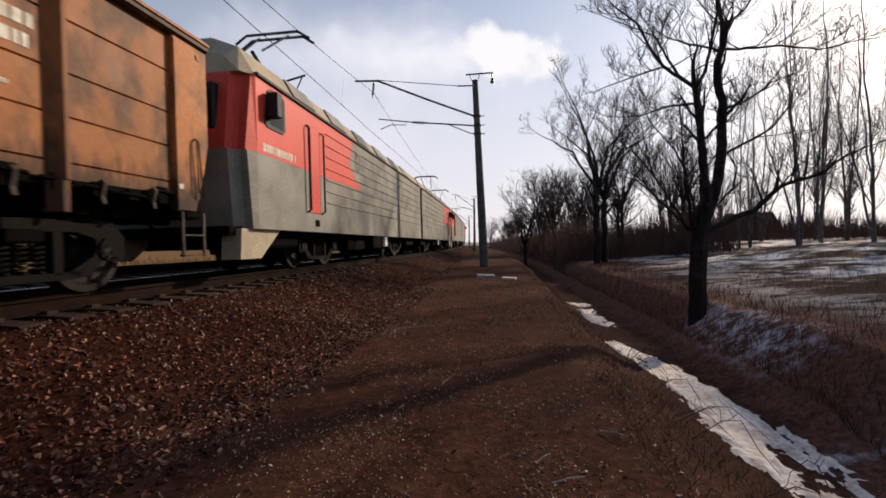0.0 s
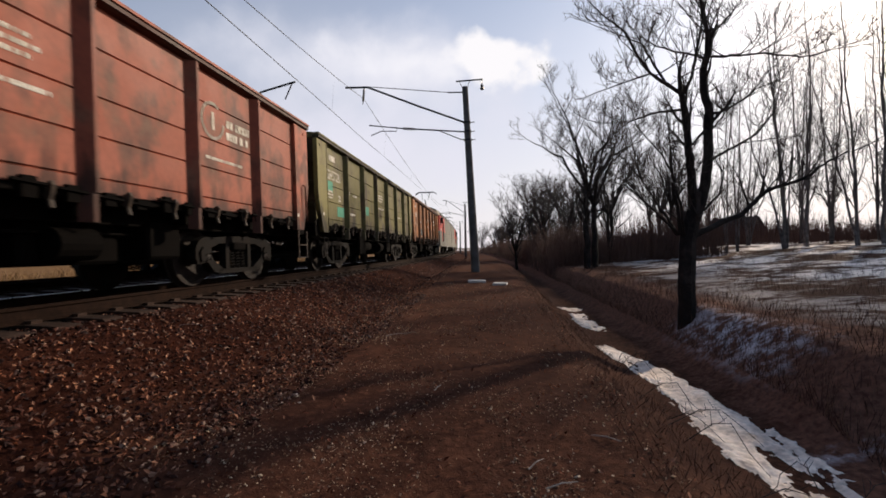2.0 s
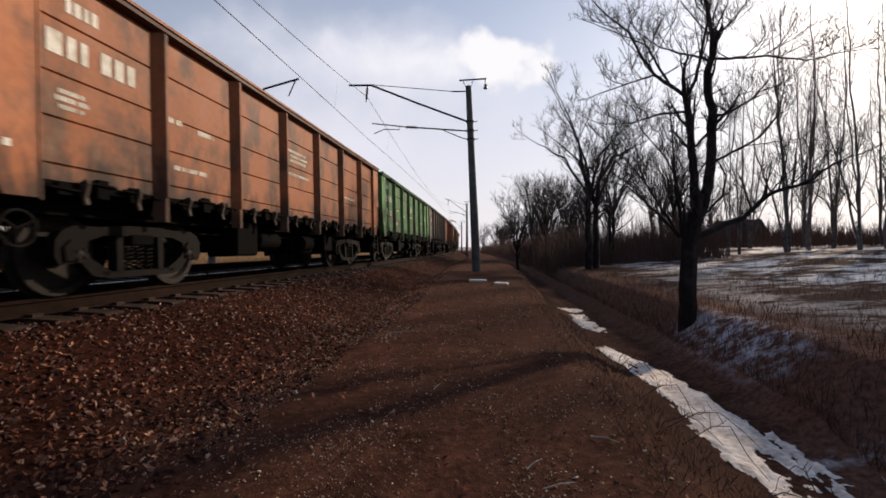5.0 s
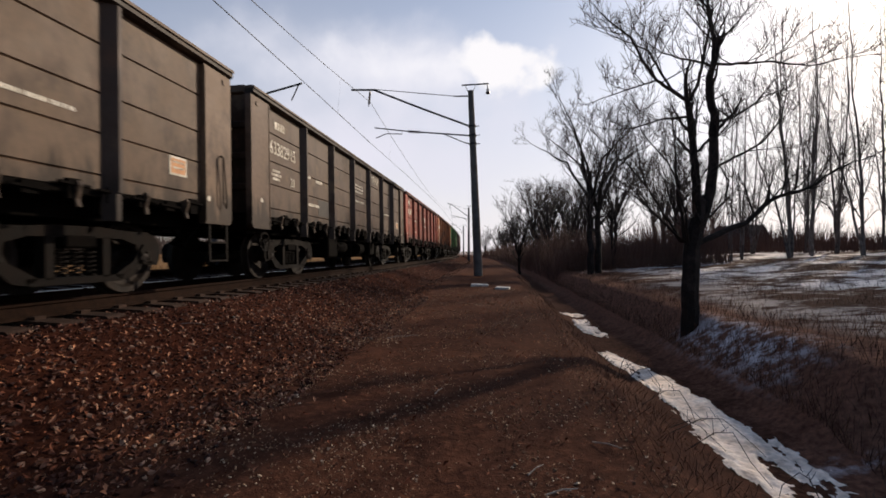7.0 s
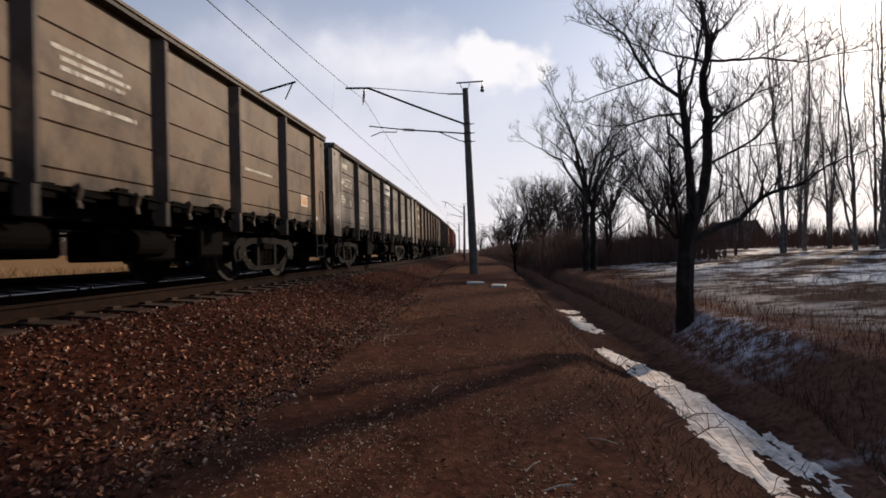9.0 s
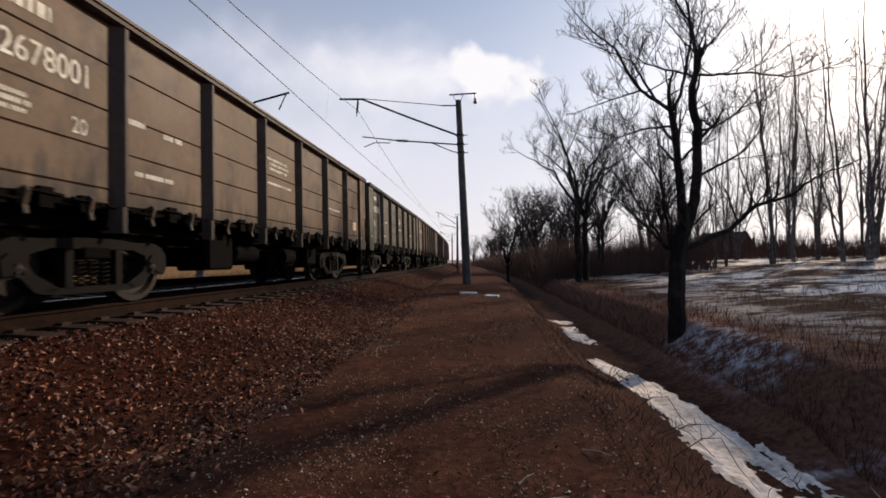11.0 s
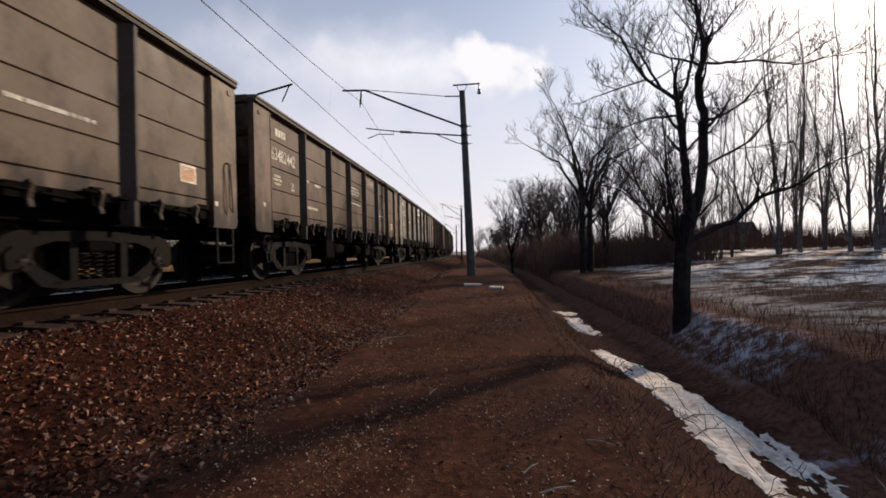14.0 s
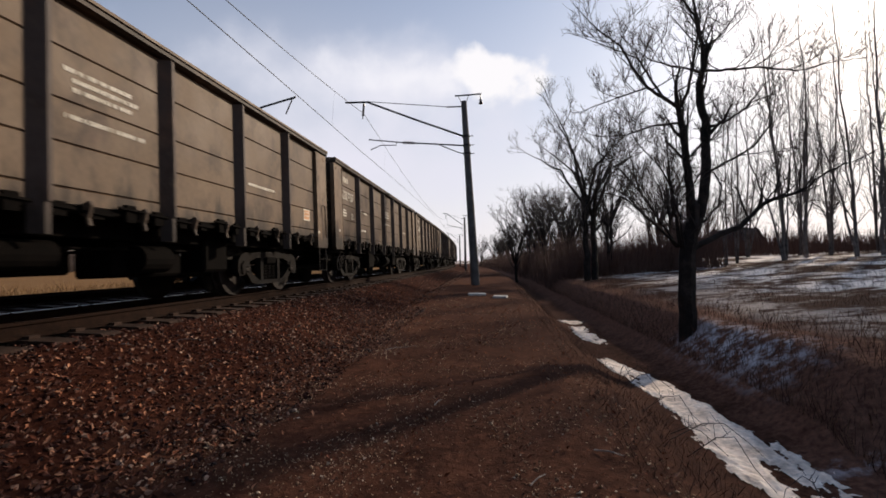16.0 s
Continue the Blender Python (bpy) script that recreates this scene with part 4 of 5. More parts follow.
        tube(bm, pts, r, n=6)
        part(nm, bm, IRON, pan)
    for y in (c + 0.4, c + 5.6, c + 8.2, c + 11.0, e - 0.6):
        bm = bmesh.new()
        lathe(bm, [(0.07 * i + d, r) for i in range(6) for d, r in ((0, 0.04), (0.02, 0.09), (0.045, 0.09))] + [(0.62, 0.02)], 10, "z")
        part("insulator", bm, PORCELAIN, g, m=pose(-0.3 if y > c + 1 else -0.75, y, 4.0))
    bm = bmesh.new()
    tube(bm, [(-0.3, c + 0.4, 4.66), (-0.3, e - 0.6, 4.6)], 0.02, n=5)
    part("bus_bar", bm, IRON, g)
    bm = bmesh.new()
    box(bm, -1.35, 1.35, c - 0.6, e, 0.7, 0.86, 0.02)
    box(bm, -0.12, 0.12, -LOCO / 2 + 0.05, LOCO / 2 - 0.05, 0.92, 1.15, 0.02)
    part("underframe", bm, FRAME, g)
    bm = bmesh.new()
    box(bm, -1.3, 1.3, e, LOCO / 2 - 0.02, 0.95, 3.6, 0.05)
    part("gangway", bm, FRAME, g)
    for y in (-4.1, 4.3):
        build_bogie(g, y)
        bm = bmesh.new()
        box(bm, -0.62, 0.62, y - 1.5, y + 1.5, 0.22, 0.72, 0.06)
        part("traction_motor", bm, FRAME, g)
    for y0, y1, z in ((-2.4, -0.7, 0.36), (0.8, 2.5, 0.42), (-7.2, -5.7, 0.48), (5.9, 7.6, 0.48)):
        bm = bmesh.new()
        box(bm, -1.28, 1.28, y0, y1, z, 0.84, 0.05)
        part("equipment_box", bm, FRAME, g)
    return g


cab_aft = build_section("dusty red and grey electric locomotive section, cab facing the wagons")
LOCOS = [cab_aft] + [copy_thing(cab_aft, Matrix()) for k in range(3)]

# ---- contact line ----
POLES = [(-32, 3.2), (22.05, 4.93), (77.6, 3.1), (131.6, 3.1), (186, 3.1)]


def build_pole(s, gauge, lean):
    base, a = on_track(s, gauge)
    base.z = lay(across(base)[1], s) - 0.1
    p = thing("catenary_pole", Matrix.Translation(base) @ pose(0, 0, 0, 0, 0, math.degrees(a)) @ pose(0, 0, 0, 0, -lean, 0), "leaning grey concrete catenary pole with a long cantilever", "catenary pole", "catenary poles")
    k = RAIL_Z - base.z
    bm = bmesh.new()
    tube(bm, [(0, 0, 0), (0, 0, 4.5), (0, 0, 9.05)], 0.215, 0.135, n=16)
    part("post", bm, CONCRETE, p)
    f, reg = gauge / 4.93, k + 6.27            # arms drawn for the widest pole, shortened with the gauge
    bm = bmesh.new()
    tube(bm, [(-0.07, 0, k + 6.71), (-2.4 * f, 0, k + 7.75), (-4.81 * f, 0, k + 8.88)], 0.048, n=8)
    tube(bm, [(-4.70 * f, 0, k + 8.86), (-5.91 * f, 0, k + 8.95)], 0.050, n=8)
    part("cantilever", bm, IRON, p)
    bm = bmesh.new()
    tube(bm, [(0, 0, 8.80), (-0.85 * f, 0, 8.86)], 0.032, n=6)
    tube(bm, [(-0.8 * f, 0, 8.86), (-4.81 * f, 0, k + 8.90)], 0.018, n=5)
    part("tie_rod", bm, IRON, p)
    bm = bmesh.new()
    tube(bm, [(-0.09, 0, reg), (-2.63 * f, 0, k + 6.62)], 0.036, n=8)
    tube(bm, [(-3.09 * f, 0, k + 6.68), (-4.82 * f, 0, k + 6.98)], 0.028, n=8)
    tube(bm, [(-3.44 * f, 0, k + 6.78), (-3.46 * f, 0, k + 6.58), (-4.22 * f, 0, k + 6.65), (-4.75 * f, 0, k + 6.47)], 0.022, n=6)
    tube(bm, [(-0.05, 0, k + 5.86), (-0.4 * f, 0, k + 5.95), (-1.39 * f, 0, k + 6.44)], 0.024, n=6)
    part("registration_arm", bm, IRON, p)
    bm = bmesh.new()
    lathe(bm, [(-0.28 + 0.1 * i + d, r) for i in range(6) for d, r in ((0, 0.03), (0.03, 0.075), (0.06, 0.075))], 10, "x")
    part("insulator", bm, PORCELAIN, p, m=pose(-2.86 * f, 0, k + 6.65, 0, 7, 0))
    bm = bmesh.new()
    lathe(bm, [(-0.85, 0.02)] + [(-0.70 + 0.09 * i + d, r) for i in range(6) for d, r in ((0, 0.025), (0.03, 0.062), (0.06, 0.062))] + [(-0.05, 0.03), (0.02, 0.03)], 10, "z")
    part("insulator", bm, PORCELAIN, p, m=pose(-4.96 * f, 0, k + 8.88, 0, 8, 0))
    bm = bmesh.new()
    tube(bm, [(-0.42, 0, 9.36), (0.88, 0, 9.34)], 0.035, n=6)
    tube(bm, [(-0.12, 0, 9.0), (-0.25, 0, 9.34)], 0.015, n=5)
    tube(bm, [(0.12, 0, 9.0), (0.25, 0, 9.34)], 0.015, n=5)
    part("cross_arm", bm, IRON, p)
    bm = bmesh.new()
    lathe(bm, [(-0.52, 0.02), (-0.48, 0.10), (-0.40, 0.10), (-0.38, 0.03), (-0.30, 0.08), (-0.24, 0.03), (0, 0.02)], 10, "z")
    part("insulator", bm, PORCELAIN, p, m=pose(0.82, 0, 9.34))
    for z in (k + 5.86, reg, k + 6.71):
        bm = bmesh.new()
        lathe(bm, [(-0.04, 0.19), (0.04, 0.19)], 16, "z")
        tube(bm, [(0.15, 0, 0), (0.36, 0, 0)], 0.02, n=5)
        part("clamp", bm, IRON, p, m=pose(0, 0, z))
    return p


for s, gauge in POLES:
    build_pole(s, gauge, 2.85 if 0 < s < 30 else 0.6)


def wire(bm, pts, r):
    # thinned with distance so far spans fade as if bleached by glare
    tube(bm, pts, r, r * 0.3, n=5)


def build_wires():
    spans = [-32, 22.05, 77.6, 131.6, 186]
    c, m, d = bmesh.new(), bmesh.new(), bmesh.new()
    cp, mp = [], []
    for i, (s0, s1) in enumerate(zip(spans, spans[1:])):
        for k in range(24):
            f = k / 24
            s = s0 + (s1 - s0) * f
            zig = (-0.25 if i % 2 else 0.25) * (1 - 2 * f)
            cp.append(on_track(s, -0.2 + zig, 6.12)[0])
            mp.append(on_track(s, -0.05 + zig, 8.05 - 1.8 * 4 * f * (1 - f))[0])
            if k % 4 == 2:
                wire(d, [cp[-1], mp[-1]], 0.003)
    wire(c, cp, 0.015), wire(m, mp, 0.014)
    root = thing("contact_line", Matrix(), "dark contact wire and messenger wire with thin droppers", "overhead wire")
    part("contact_wire", c, IRON, root)
    part("messenger_wire", m, IRON, root)
    part("dropper", d, IRON, root)


build_wires()


# ---- trees ----
def grow(bm, twigs, p, d, length, r, level, rng, up=0.25, spread=0.75, fine=0.0045):
    """One branch, bending as it goes, with its own side branches."""
    n = 5 if level > 1 else 4
    pts = [p.copy()]
    d = d.normalized()
    for i in range(n):
        d = (d + Vector((rng.uniform(-1, 1), rng.uniform(-1, 1), rng.uniform(-1, 1))) * 0.21 + Vector((0, 0, up * 0.25))).normalized()
        pts.append(pts[-1] + d * length / n)
    tube(bm if level > 1 else twigs, pts, r, r * 0.35, n=6 if level > 1 else 3, caps=False)
    if level <= 0:
        return
    kids = 4 if level > 1 else 5
    for k in range(kids):
        f = 0.3 + 0.7 * (k + rng.random() * 0.6) / kids
        i = min(n - 1, int(f * n))
        q = pts[i].lerp(pts[i + 1], f * n - i)
        side = Vector((rng.uniform(-1, 1), rng.uniform(-1, 1), rng.uniform(-0.5, 0.9))).normalized()
        dd = (d * (1 - spread * 0.6) + side * spread).normalized()
        grow(bm, twigs, q, dd, length * rng.uniform(0.42, 0.68), max(fine, r * (1 - 0.6 * f) * 0.55), level - 1, rng, up, spread, fine)


def limb(bm, twigs, pts, r0, r1, rng, side_len, level=2, n_side=7, start=0.25, fine_r=0.0045, steep=0.45, wave=0.03):
    """A leading limb through given places, with side branches."""
    pts = [Vector(p) for p in pts]
    fine = []
    for a, b in zip(pts, pts[1:]):
        for k in range(4):
            q = a.lerp(b, k / 4)
            if fine:
                q += Vector((rng.uniform(-1, 1), rng.uniform(-1, 1), rng.uniform(-1, 1))) * (b - a).length * wave
            fine.append(q)
    fine.append(pts[-1])
    tube(bm, fine, r0, r1, n=8, caps=False)
    m = len(fine) - 1
    for k in range(n_side):
        f = start + (1 - start) * (k + 0.5 + rng.uniform(-0.3, 0.3)) / n_side
        i = min(m - 1, int(f * m))
        d = (fine[i + 1] - fine[i]).normalized()
        side = Vector((rng.uniform(-1, 1), rng.uniform(-0.8, 0.8), rng.uniform(-0.2, 1))).normalized()
        grow(bm, twigs, fine[i], d * steep + side * (1.2 - steep), side_len * (1.1 - 0.5 * f) * rng.uniform(0.7, 1.3), (r0 + (r1 - r0) * f) * 0.5, level, rng, 0.35, 0.62, fine_r)
    grow(bm, twigs, fine[-1], fine[-1] - fine[-2], side_len * 0.8, r1, level, rng, 0.3, 0.62, fine_r)


def facing(x, y):
    """A frame at a place on the ground: x to the right as the camera looks, y away from it."""
    s, u = across((x, y))
    return Matrix.Translation((x, y, lay(u, s) - 0.12)) @ pose(0, 0, 0, 0, 0, 6.2)


def build_old_tree():
    """The forked tree at the ditch; limbs as (across, away, up) from its foot."""
    rng = random.Random(4)
    trunk, twigs = bmesh.new(), bmesh.new()
    def way(pts, r0, r1, side_len, level, n_side, start=0.2, steep=0.5):
        limb(trunk, twigs, [(x * 0.87, y * 0.87, z * 0.87 + 0.19) for x, y, z in pts], r0 * 0.70, max(0.008, r1 * 0.70), rng, side_len * 0.95, level, round(n_side * 1.25), start, 0.0046, steep, 0.024)

    way([(0.08, 0, -0.45), (0.06, 0, 0.0)], 0.30, 0.235, 0.1, 0, 0)
    way([(0.06, 0, -0.05), (0.05, 0, 0.8), (0.08, 0, 1.55), (0.14, 0, 1.96), (0.24, 0, 2.35)], 0.235, 0.20, 0.5, 1, 4, 0.7)
    # left-hand leader and its boughs
    way([(0.21, 0, 2.2), (0.18, -0.05, 3.03), (0.08, -0.1, 3.61), (0.03, -0.15, 4.02), (-0.06, -0.2, 4.52), (-0.15, -0.25, 4.83)], 0.125, 0.070, 0.9, 2, 5, 0.45)
    way([(-0.15, -0.25, 4.83), (-0.49, -0.35, 5.0), (-0.9, -0.5, 5.17), (-1.23, -0.6, 5.55), (-1.52, -0.7, 5.97), (-1.89, -0.8, 6.17), (-2.2, -0.9, 6.38)], 0.052, 0.012, 0.95, 2, 11)
    way([(-0.45, -0.3, 4.97), (-0.61, 0.0, 5.59), (-0.78, 0.2, 6.09), (-1.07, 0.4, 6.34), (-1.57, 0.5, 6.6)], 0.036, 0.010, 0.85, 2, 9)
    way([(-0.9, -0.5, 5.17), (-1.35, -0.5, 5.01), (-1.9, -0.4, 4.85)], 0.026, 0.008, 0.7, 2, 6)
    way([(-0.13, -0.25, 4.78), (0.02, -0.4, 5.18), (0.06, -0.5, 5.68), (0.18, -0.5, 6.26), (0.08, -0.6, 6.6), (-0.25, -0.7, 6.95), (-0.6, -0.8, 7.3)], 0.048, 0.014, 0.9, 2, 9)
    way([(-0.08, -0.2, 4.5), (-0.57, 0.1, 4.53), (-1.06, 0.3, 4.39), (-1.56, 0.5, 4.43)], 0.036, 0.010, 0.85, 2, 8)
    way([(0.17, -0.1, 3.8), (0.5, 0.1, 4.11), (0.87, 0.3, 4.29), (1.4, 0.6, 4.81)], 0.040, 0.012, 0.8, 2, 6)
    # right-hand leader and its boughs
    way([(0.27, 0, 2.2), (0.51, 0.1, 2.87), (0.63, 0.15, 3.45), (0.67, 0.2, 4.02), (0.73, 0.25, 4.6), (0.60, 0.25, 5.1), (0.56, 0.2, 5.51), (0.67, 0.2, 5.85)], 0.150, 0.085, 0.8, 2, 5, 0.4)
    way([(0.67, 0.2, 5.8), (0.60, 0.1, 6.26), (0.49, 0.0, 6.6), (0.37, -0.1, 7.0), (0.16, -0.2, 7.6)], 0.060, 0.020, 1.0, 2, 8)
    way([(0.66, 0.2, 5.78), (1.07, 0.0, 5.72), (1.64, -0.2, 5.68), (2.3, -0.3, 5.55), (3.03, -0.4, 5.68)], 0.042, 0.010, 0.9, 2, 11)
    way([(0.67, 0.2, 5.95), (0.90, 0.5, 6.42), (1.23, 0.8, 6.71), (1.64, 1.0, 7.05), (1.96, 1.1, 7.5)], 0.046, 0.014, 1.0, 2, 9)
    way([(0.58, 0.2, 5.76), (0.08, 0.5, 6.05), (-0.25, 0.7, 6.26), (-0.54, 0.9, 6.6)], 0.034, 0.010, 0.9, 2, 7)
    way([(0.73, 0.25, 4.5), (1.32, 0.6, 4.75), (1.89, 0.9, 5.06), (2.3, 1.1, 5.35), (2.95, 1.3, 5.62)], 0.046, 0.012, 0.9, 2, 10)
    way([(0.63, 0.15, 3.46), (1.08, -0.1, 3.74), (1.40, -0.3, 3.94), (1.73, -0.4, 4.44), (1.81, -0.4, 4.95)], 0.038, 0.010, 0.8, 2, 8)
    way([(0.47, 0.05, 2.37), (0.74, -0.1, 2.75), (0.82, -0.1, 3.16), (0.68, 0.0, 3.5)], 0.034, 0.014, 0.5, 1, 4)
    # the long low bough
    way([(0.26, 0, 1.85), (0.92, 0.15, 2.13), (1.37, 0.2, 2.29), (1.82, 0.3, 2.67), (2.06, 0.3, 2.87), (2.71, 0.4, 3.04), (3.04, 0.4, 3.17), (3.53, 0.5, 3.54), (4.4, 0.6, 3.85)], 0.088, 0.018, 0.9, 2, 12, 0.3)
    # sheaf of younger stems
    for k, (x1, z1, x2, z2, x3, z3) in enumerate(((-0.23, 2.45, -0.56, 3.2, -1.3, 4.0), (-0.36, 3.0, -0.47, 3.6, -0.57, 4.2), (-0.72, 2.4, -1.3, 2.9, -1.9, 3.05), (-0.23, 3.0, -0.24, 3.6, -0.32, 4.1),
                                                  (-0.68, 2.8, -1.14, 3.5, -1.55, 3.85), (-0.5, 2.6, -0.8, 3.3, -0.95, 4.2), (-0.55, 2.5, -1.0, 3.1, -1.5, 3.45))):
        way([(-0.06, 0.05 * k - 0.15, 1.85), (x1, 0.12 * k - 0.4, z1), (x2, 0.2 * k - 0.6, z2), (x3, 0.25 * k - 0.8, z3)], 0.034, 0.009, 0.75, 2, 6)
    t = thing("roadside_tree", facing(3.44, 9.13), "dark forked bare tree with a long low bough beside the ditch", "tree", "bare trees")
    part("trunk", trunk, BARK, t)
    part("crown", twigs, TWIGS, t, "bare leafless twigs")


def build_fan_tree(seed, fork, height, spread, r, limbs, stems=1, level=3, fine=0.006):
    """A bare tree whose limbs fan out above a short trunk; its foot is the origin."""
    rng = random.Random(seed)
    trunk, twigs = bmesh.new(), bmesh.new()
    for st in range(stems):
        o = Vector((0.45 * st, 0.2 * st, 0))
        top = o + Vector((rng.uniform(-0.2, 0.2) - 0.15 * st, rng.uniform(-0.2, 0.2), fork * rng.uniform(0.9, 1.1)))
        limb(trunk, twigs, [o, o.lerp(top, 0.5), top], r, r * 0.75, rng, height * 0.2, 2, 3, 0.6, fine)
        for k in range(limbs):
            a = 2 * math.pi * (k + rng.random() * 0.7) / limbs
            out = spread * rng.uniform(0.45, 1.0)
            tip = Vector((math.cos(a) * out, math.sin(a) * out, height * (1.0 - 0.32 * out / spread) * rng.uniform(0.9, 1.05)))
            mid = top.lerp(tip, 0.45) + Vector((0, 0, 0.08 * height))
            limb(trunk, twigs, [top, mid, tip], r * 0.5, r * 0.12, rng, height * 0.2, level, 5 if level > 2 else 7, 0.25, fine)
    return trunk, twigs


def build_tall_tree(seed, stems, fine=0.006):
    """Tall slim stems from one foot: (lean across, lean away, height, radius)."""
    rng = random.Random(seed)
    trunk, twigs = bmesh.new(), bmesh.new()
    for lx, ly, h, r in stems:
        o = Vector((lx * 0.06, ly * 0.06, 0))
        tip = Vector((lx, ly, h))
        q1 = o.lerp(tip, 0.3) - Vector((lx, ly, 0)) * 0.06
        q2 = o.lerp(tip, 0.65) + Vector((rng.uniform(-0.2, 0.2), rng.uniform(-0.2, 0.2), 0))
        limb(trunk, twigs, [o, q1, q2, tip], r * 0.66, r * 0.12, rng, h * 0.19, 2, 12, 0.2, fine, 0.70, 0.014)
    return trunk, twigs


def plant(x, y, made, name="", label="", group="", turn=0.0, size=1.0):
    m = facing(x, y) @ pose(0, 0, 0, 0, 0, turn)
    if isinstance(made, tuple):
        t = thing(name, m, label, "tree", group)
        part("trunk", made[0], GLARE_POPLAR if name == "tall_tree" else BARK, t)
        part("crown", made[1], GLARE_POPLAR if name == "tall_tree" else TWIGS, t, "bare leafless twigs")
        return t
    t = copy_thing(made, m)
    t.scale = (size, size, size)
    return t


build_old_tree()
EDGE = "bare trees"
second = plant(4.35, 23.5, build_fan_tree(11, 3.4, 9.6, 3.0, 0.17, 4, 2), "bare_tree", "dark bare tree with two close stems on the bank", EDGE)
wood = plant(7.3, 31, build_fan_tree(12, 3.2, 8.4, 2.2, 0.12, 6, 1, 2, 0.008), "bare_tree", "slender dark bare tree of the wood edge", EDGE)
thick = plant(1.6, 43, build_fan_tree(13, 1.6, 7.6, 3.0, 0.14, 9, 1, 2, 0.010), "bare_tree", "spreading low-forked bare tree of the wood edge", EDGE)
rng = random.Random(2)
for s, u, which, size in ((39, 4.6, wood, 0.9), (42, 5.0, thick, 1.0), (45, 7.5, thick, 1.15), (47, 4.2, wood, 1.1), (50, 9.0, thick, 1.2), (53, 5.5, thick, 1.2)):
    q = along(s, u)
    plant(q.x, q.y, which, turn=rng.uniform(0, 360), size=size)
for k in range(20):
    s, u = 56 + 5.0 * k + rng.uniform(-2, 2), 4.5 + rng.uniform(-1.5, 9)
    q = along(s, u)
    plant(q.x, q.y, rng.choice((wood, thick, thick)), turn=rng.uniform(0, 360), size=rng.uniform(0.75, 1.15))
for x, y, which, size in ((12, 36, wood, 0.9), (10, 44, thick, 0.9), (15, 48, wood, 1.0), (18, 50, thick, 0.9), (24, 56, wood, 1.0), (9, 52, wood, 1.1), (30, 62, thick, 1.0), (38, 58, wood, 1.0), (10.3, 29, wood, 0.9), (6.4, 28.0, wood, 0.85), (48, 50, thick, 0.9), (13.5, 41, wood, 0.85)):
    plant(x, y, which, turn=rng.uniform(0, 360), size=size)
TALL = "tall bare trees"
first_tall = plant(15.6, 27.2, build_tall_tree(21, [(-2.2, 0.3, 8.5, 0.10), (-1.3, -0.4, 12.5, 0.13), (-0.2, 0.5, 13.0, 0.12), (0.6, 0.2, 10.0, 0.08)]), "tall_tree", "tall bare tree with four upright stems", TALL)
plant(16.9, 27.6, build_tall_tree(22, [(0.1, 0.2, 13.5, 0.13), (0.9, 0.6, 11.0, 0.09)]), "tall_tree", "tall slim bare tree with two stems", TALL)
plant(18.6, 26.3, build_tall_tree(23, [(-2.3, 0.4, 9.5, 0.10), (-0.9, 0.0, 13.0, 0.13), (-0.4, 0.8, 12.0, 0.09)]), "tall_tree", "tall bare tree with stems leaning apart", TALL)
plant(19.5, 26.0, build_tall_tree(24, [(0.1, 0, 14.0, 0.15), (1.6, 0.5, 11.5, 0.10), (2.8, 0.2, 11.0, 0.11)]), "tall_tree", "tall bare tree with a straight stem and two leaning ones", TALL)
plant(22.3, 26.4, build_tall_tree(25, [(-0.9, 0, 12.0, 0.10), (0.8, 0.5, 12.5, 0.12), (0.2, -0.3, 13.5, 0.10)]), "tall_tree", "tall bare tree with three upright stems", TALL)
plant(20.9, 27.4, build_tall_tree(27, [(-0.4, 0.3, 13.0, 0.11), (0.9, -0.2, 12.5, 0.10), (1.9, 0.4, 10.5, 0.08)]), "tall_tree", "tall bare tree with three slim stems", TALL)
plant(24.2, 27.0, build_tall_tree(28, [(-0.7, 0.3, 13.5, 0.13), (0.3, -0.2, 12.5, 0.10)]), "tall_tree", "tall slim bare tree with two stems", TALL)
plant(17.8, 29.2, build_tall_tree(29, [(-0.8, 0.3, 12.0, 0.09), (0.7, 0.4, 12.5, 0.08)]), "tall_tree", "tall thin bare tree with two stems", TALL)
plant(13.2, 28.6, build_tall_tree(30, [(-0.6, 0.2, 9.0, 0.07), (0.3, 0.3, 10.5, 0.08)]), "tall_tree", "tall thin bare tree with two stems", TALL)
plant(14.2, 29.5, build_tall_tree(26, [(-0.5, 0, 9.5, 0.08), (0.5, 0.5, 11.5, 0.09)]), "tall_tree", "tall thin bare tree with two stems", TALL)
for x, y, turn, size in ((19.8, 30.2, 230, 0.95), (25.4, 28.6, 310, 1.0), (26, 31, 40, 1.05), (21, 35, 200, 0.95), (30, 27, 120, 1.0), (14, 38, 300, 0.8), (24.5, 33, 90, 1.1), (18, 36, 150, 0.85)):
    plant(x, y, first_tall, turn=turn, size=size)


def sticks(name, rows, mat, label, category):
    """Very many thin upright stalks as one sheet of three-sided spikes: foot, tip, radius."""
    verts, faces = [], []
    for foot, tip, r in rows:
        n = len(verts)
        d = (tip - foot).normalized()
        a = d.orthogonal().normalized()
        b = d.cross(a)
        mid = foot.lerp(tip, 0.55) + a * (tip - foot).length * 0.05
        for c, k in ((foot, r), (mid, r * 0.7)):
            verts += [c + a * k, c - a * k * 0.5 + b * k * 0.87, c - a * k * 0.5 - b * k * 0.87]
        verts.append(tip)
        for i in range(3):
            j = (i + 1) % 3
            faces += [(n + i, n + j, n + 3 + j, n + 3 + i), (n + 3 + i, n + 3 + j, n + 6)]
    me = bpy.data.meshes.new(name)
    me.from_pydata(verts, [], faces)
    me.materials.append(mat)
    return tagged(new(name, me), label, category, kind="stuff")


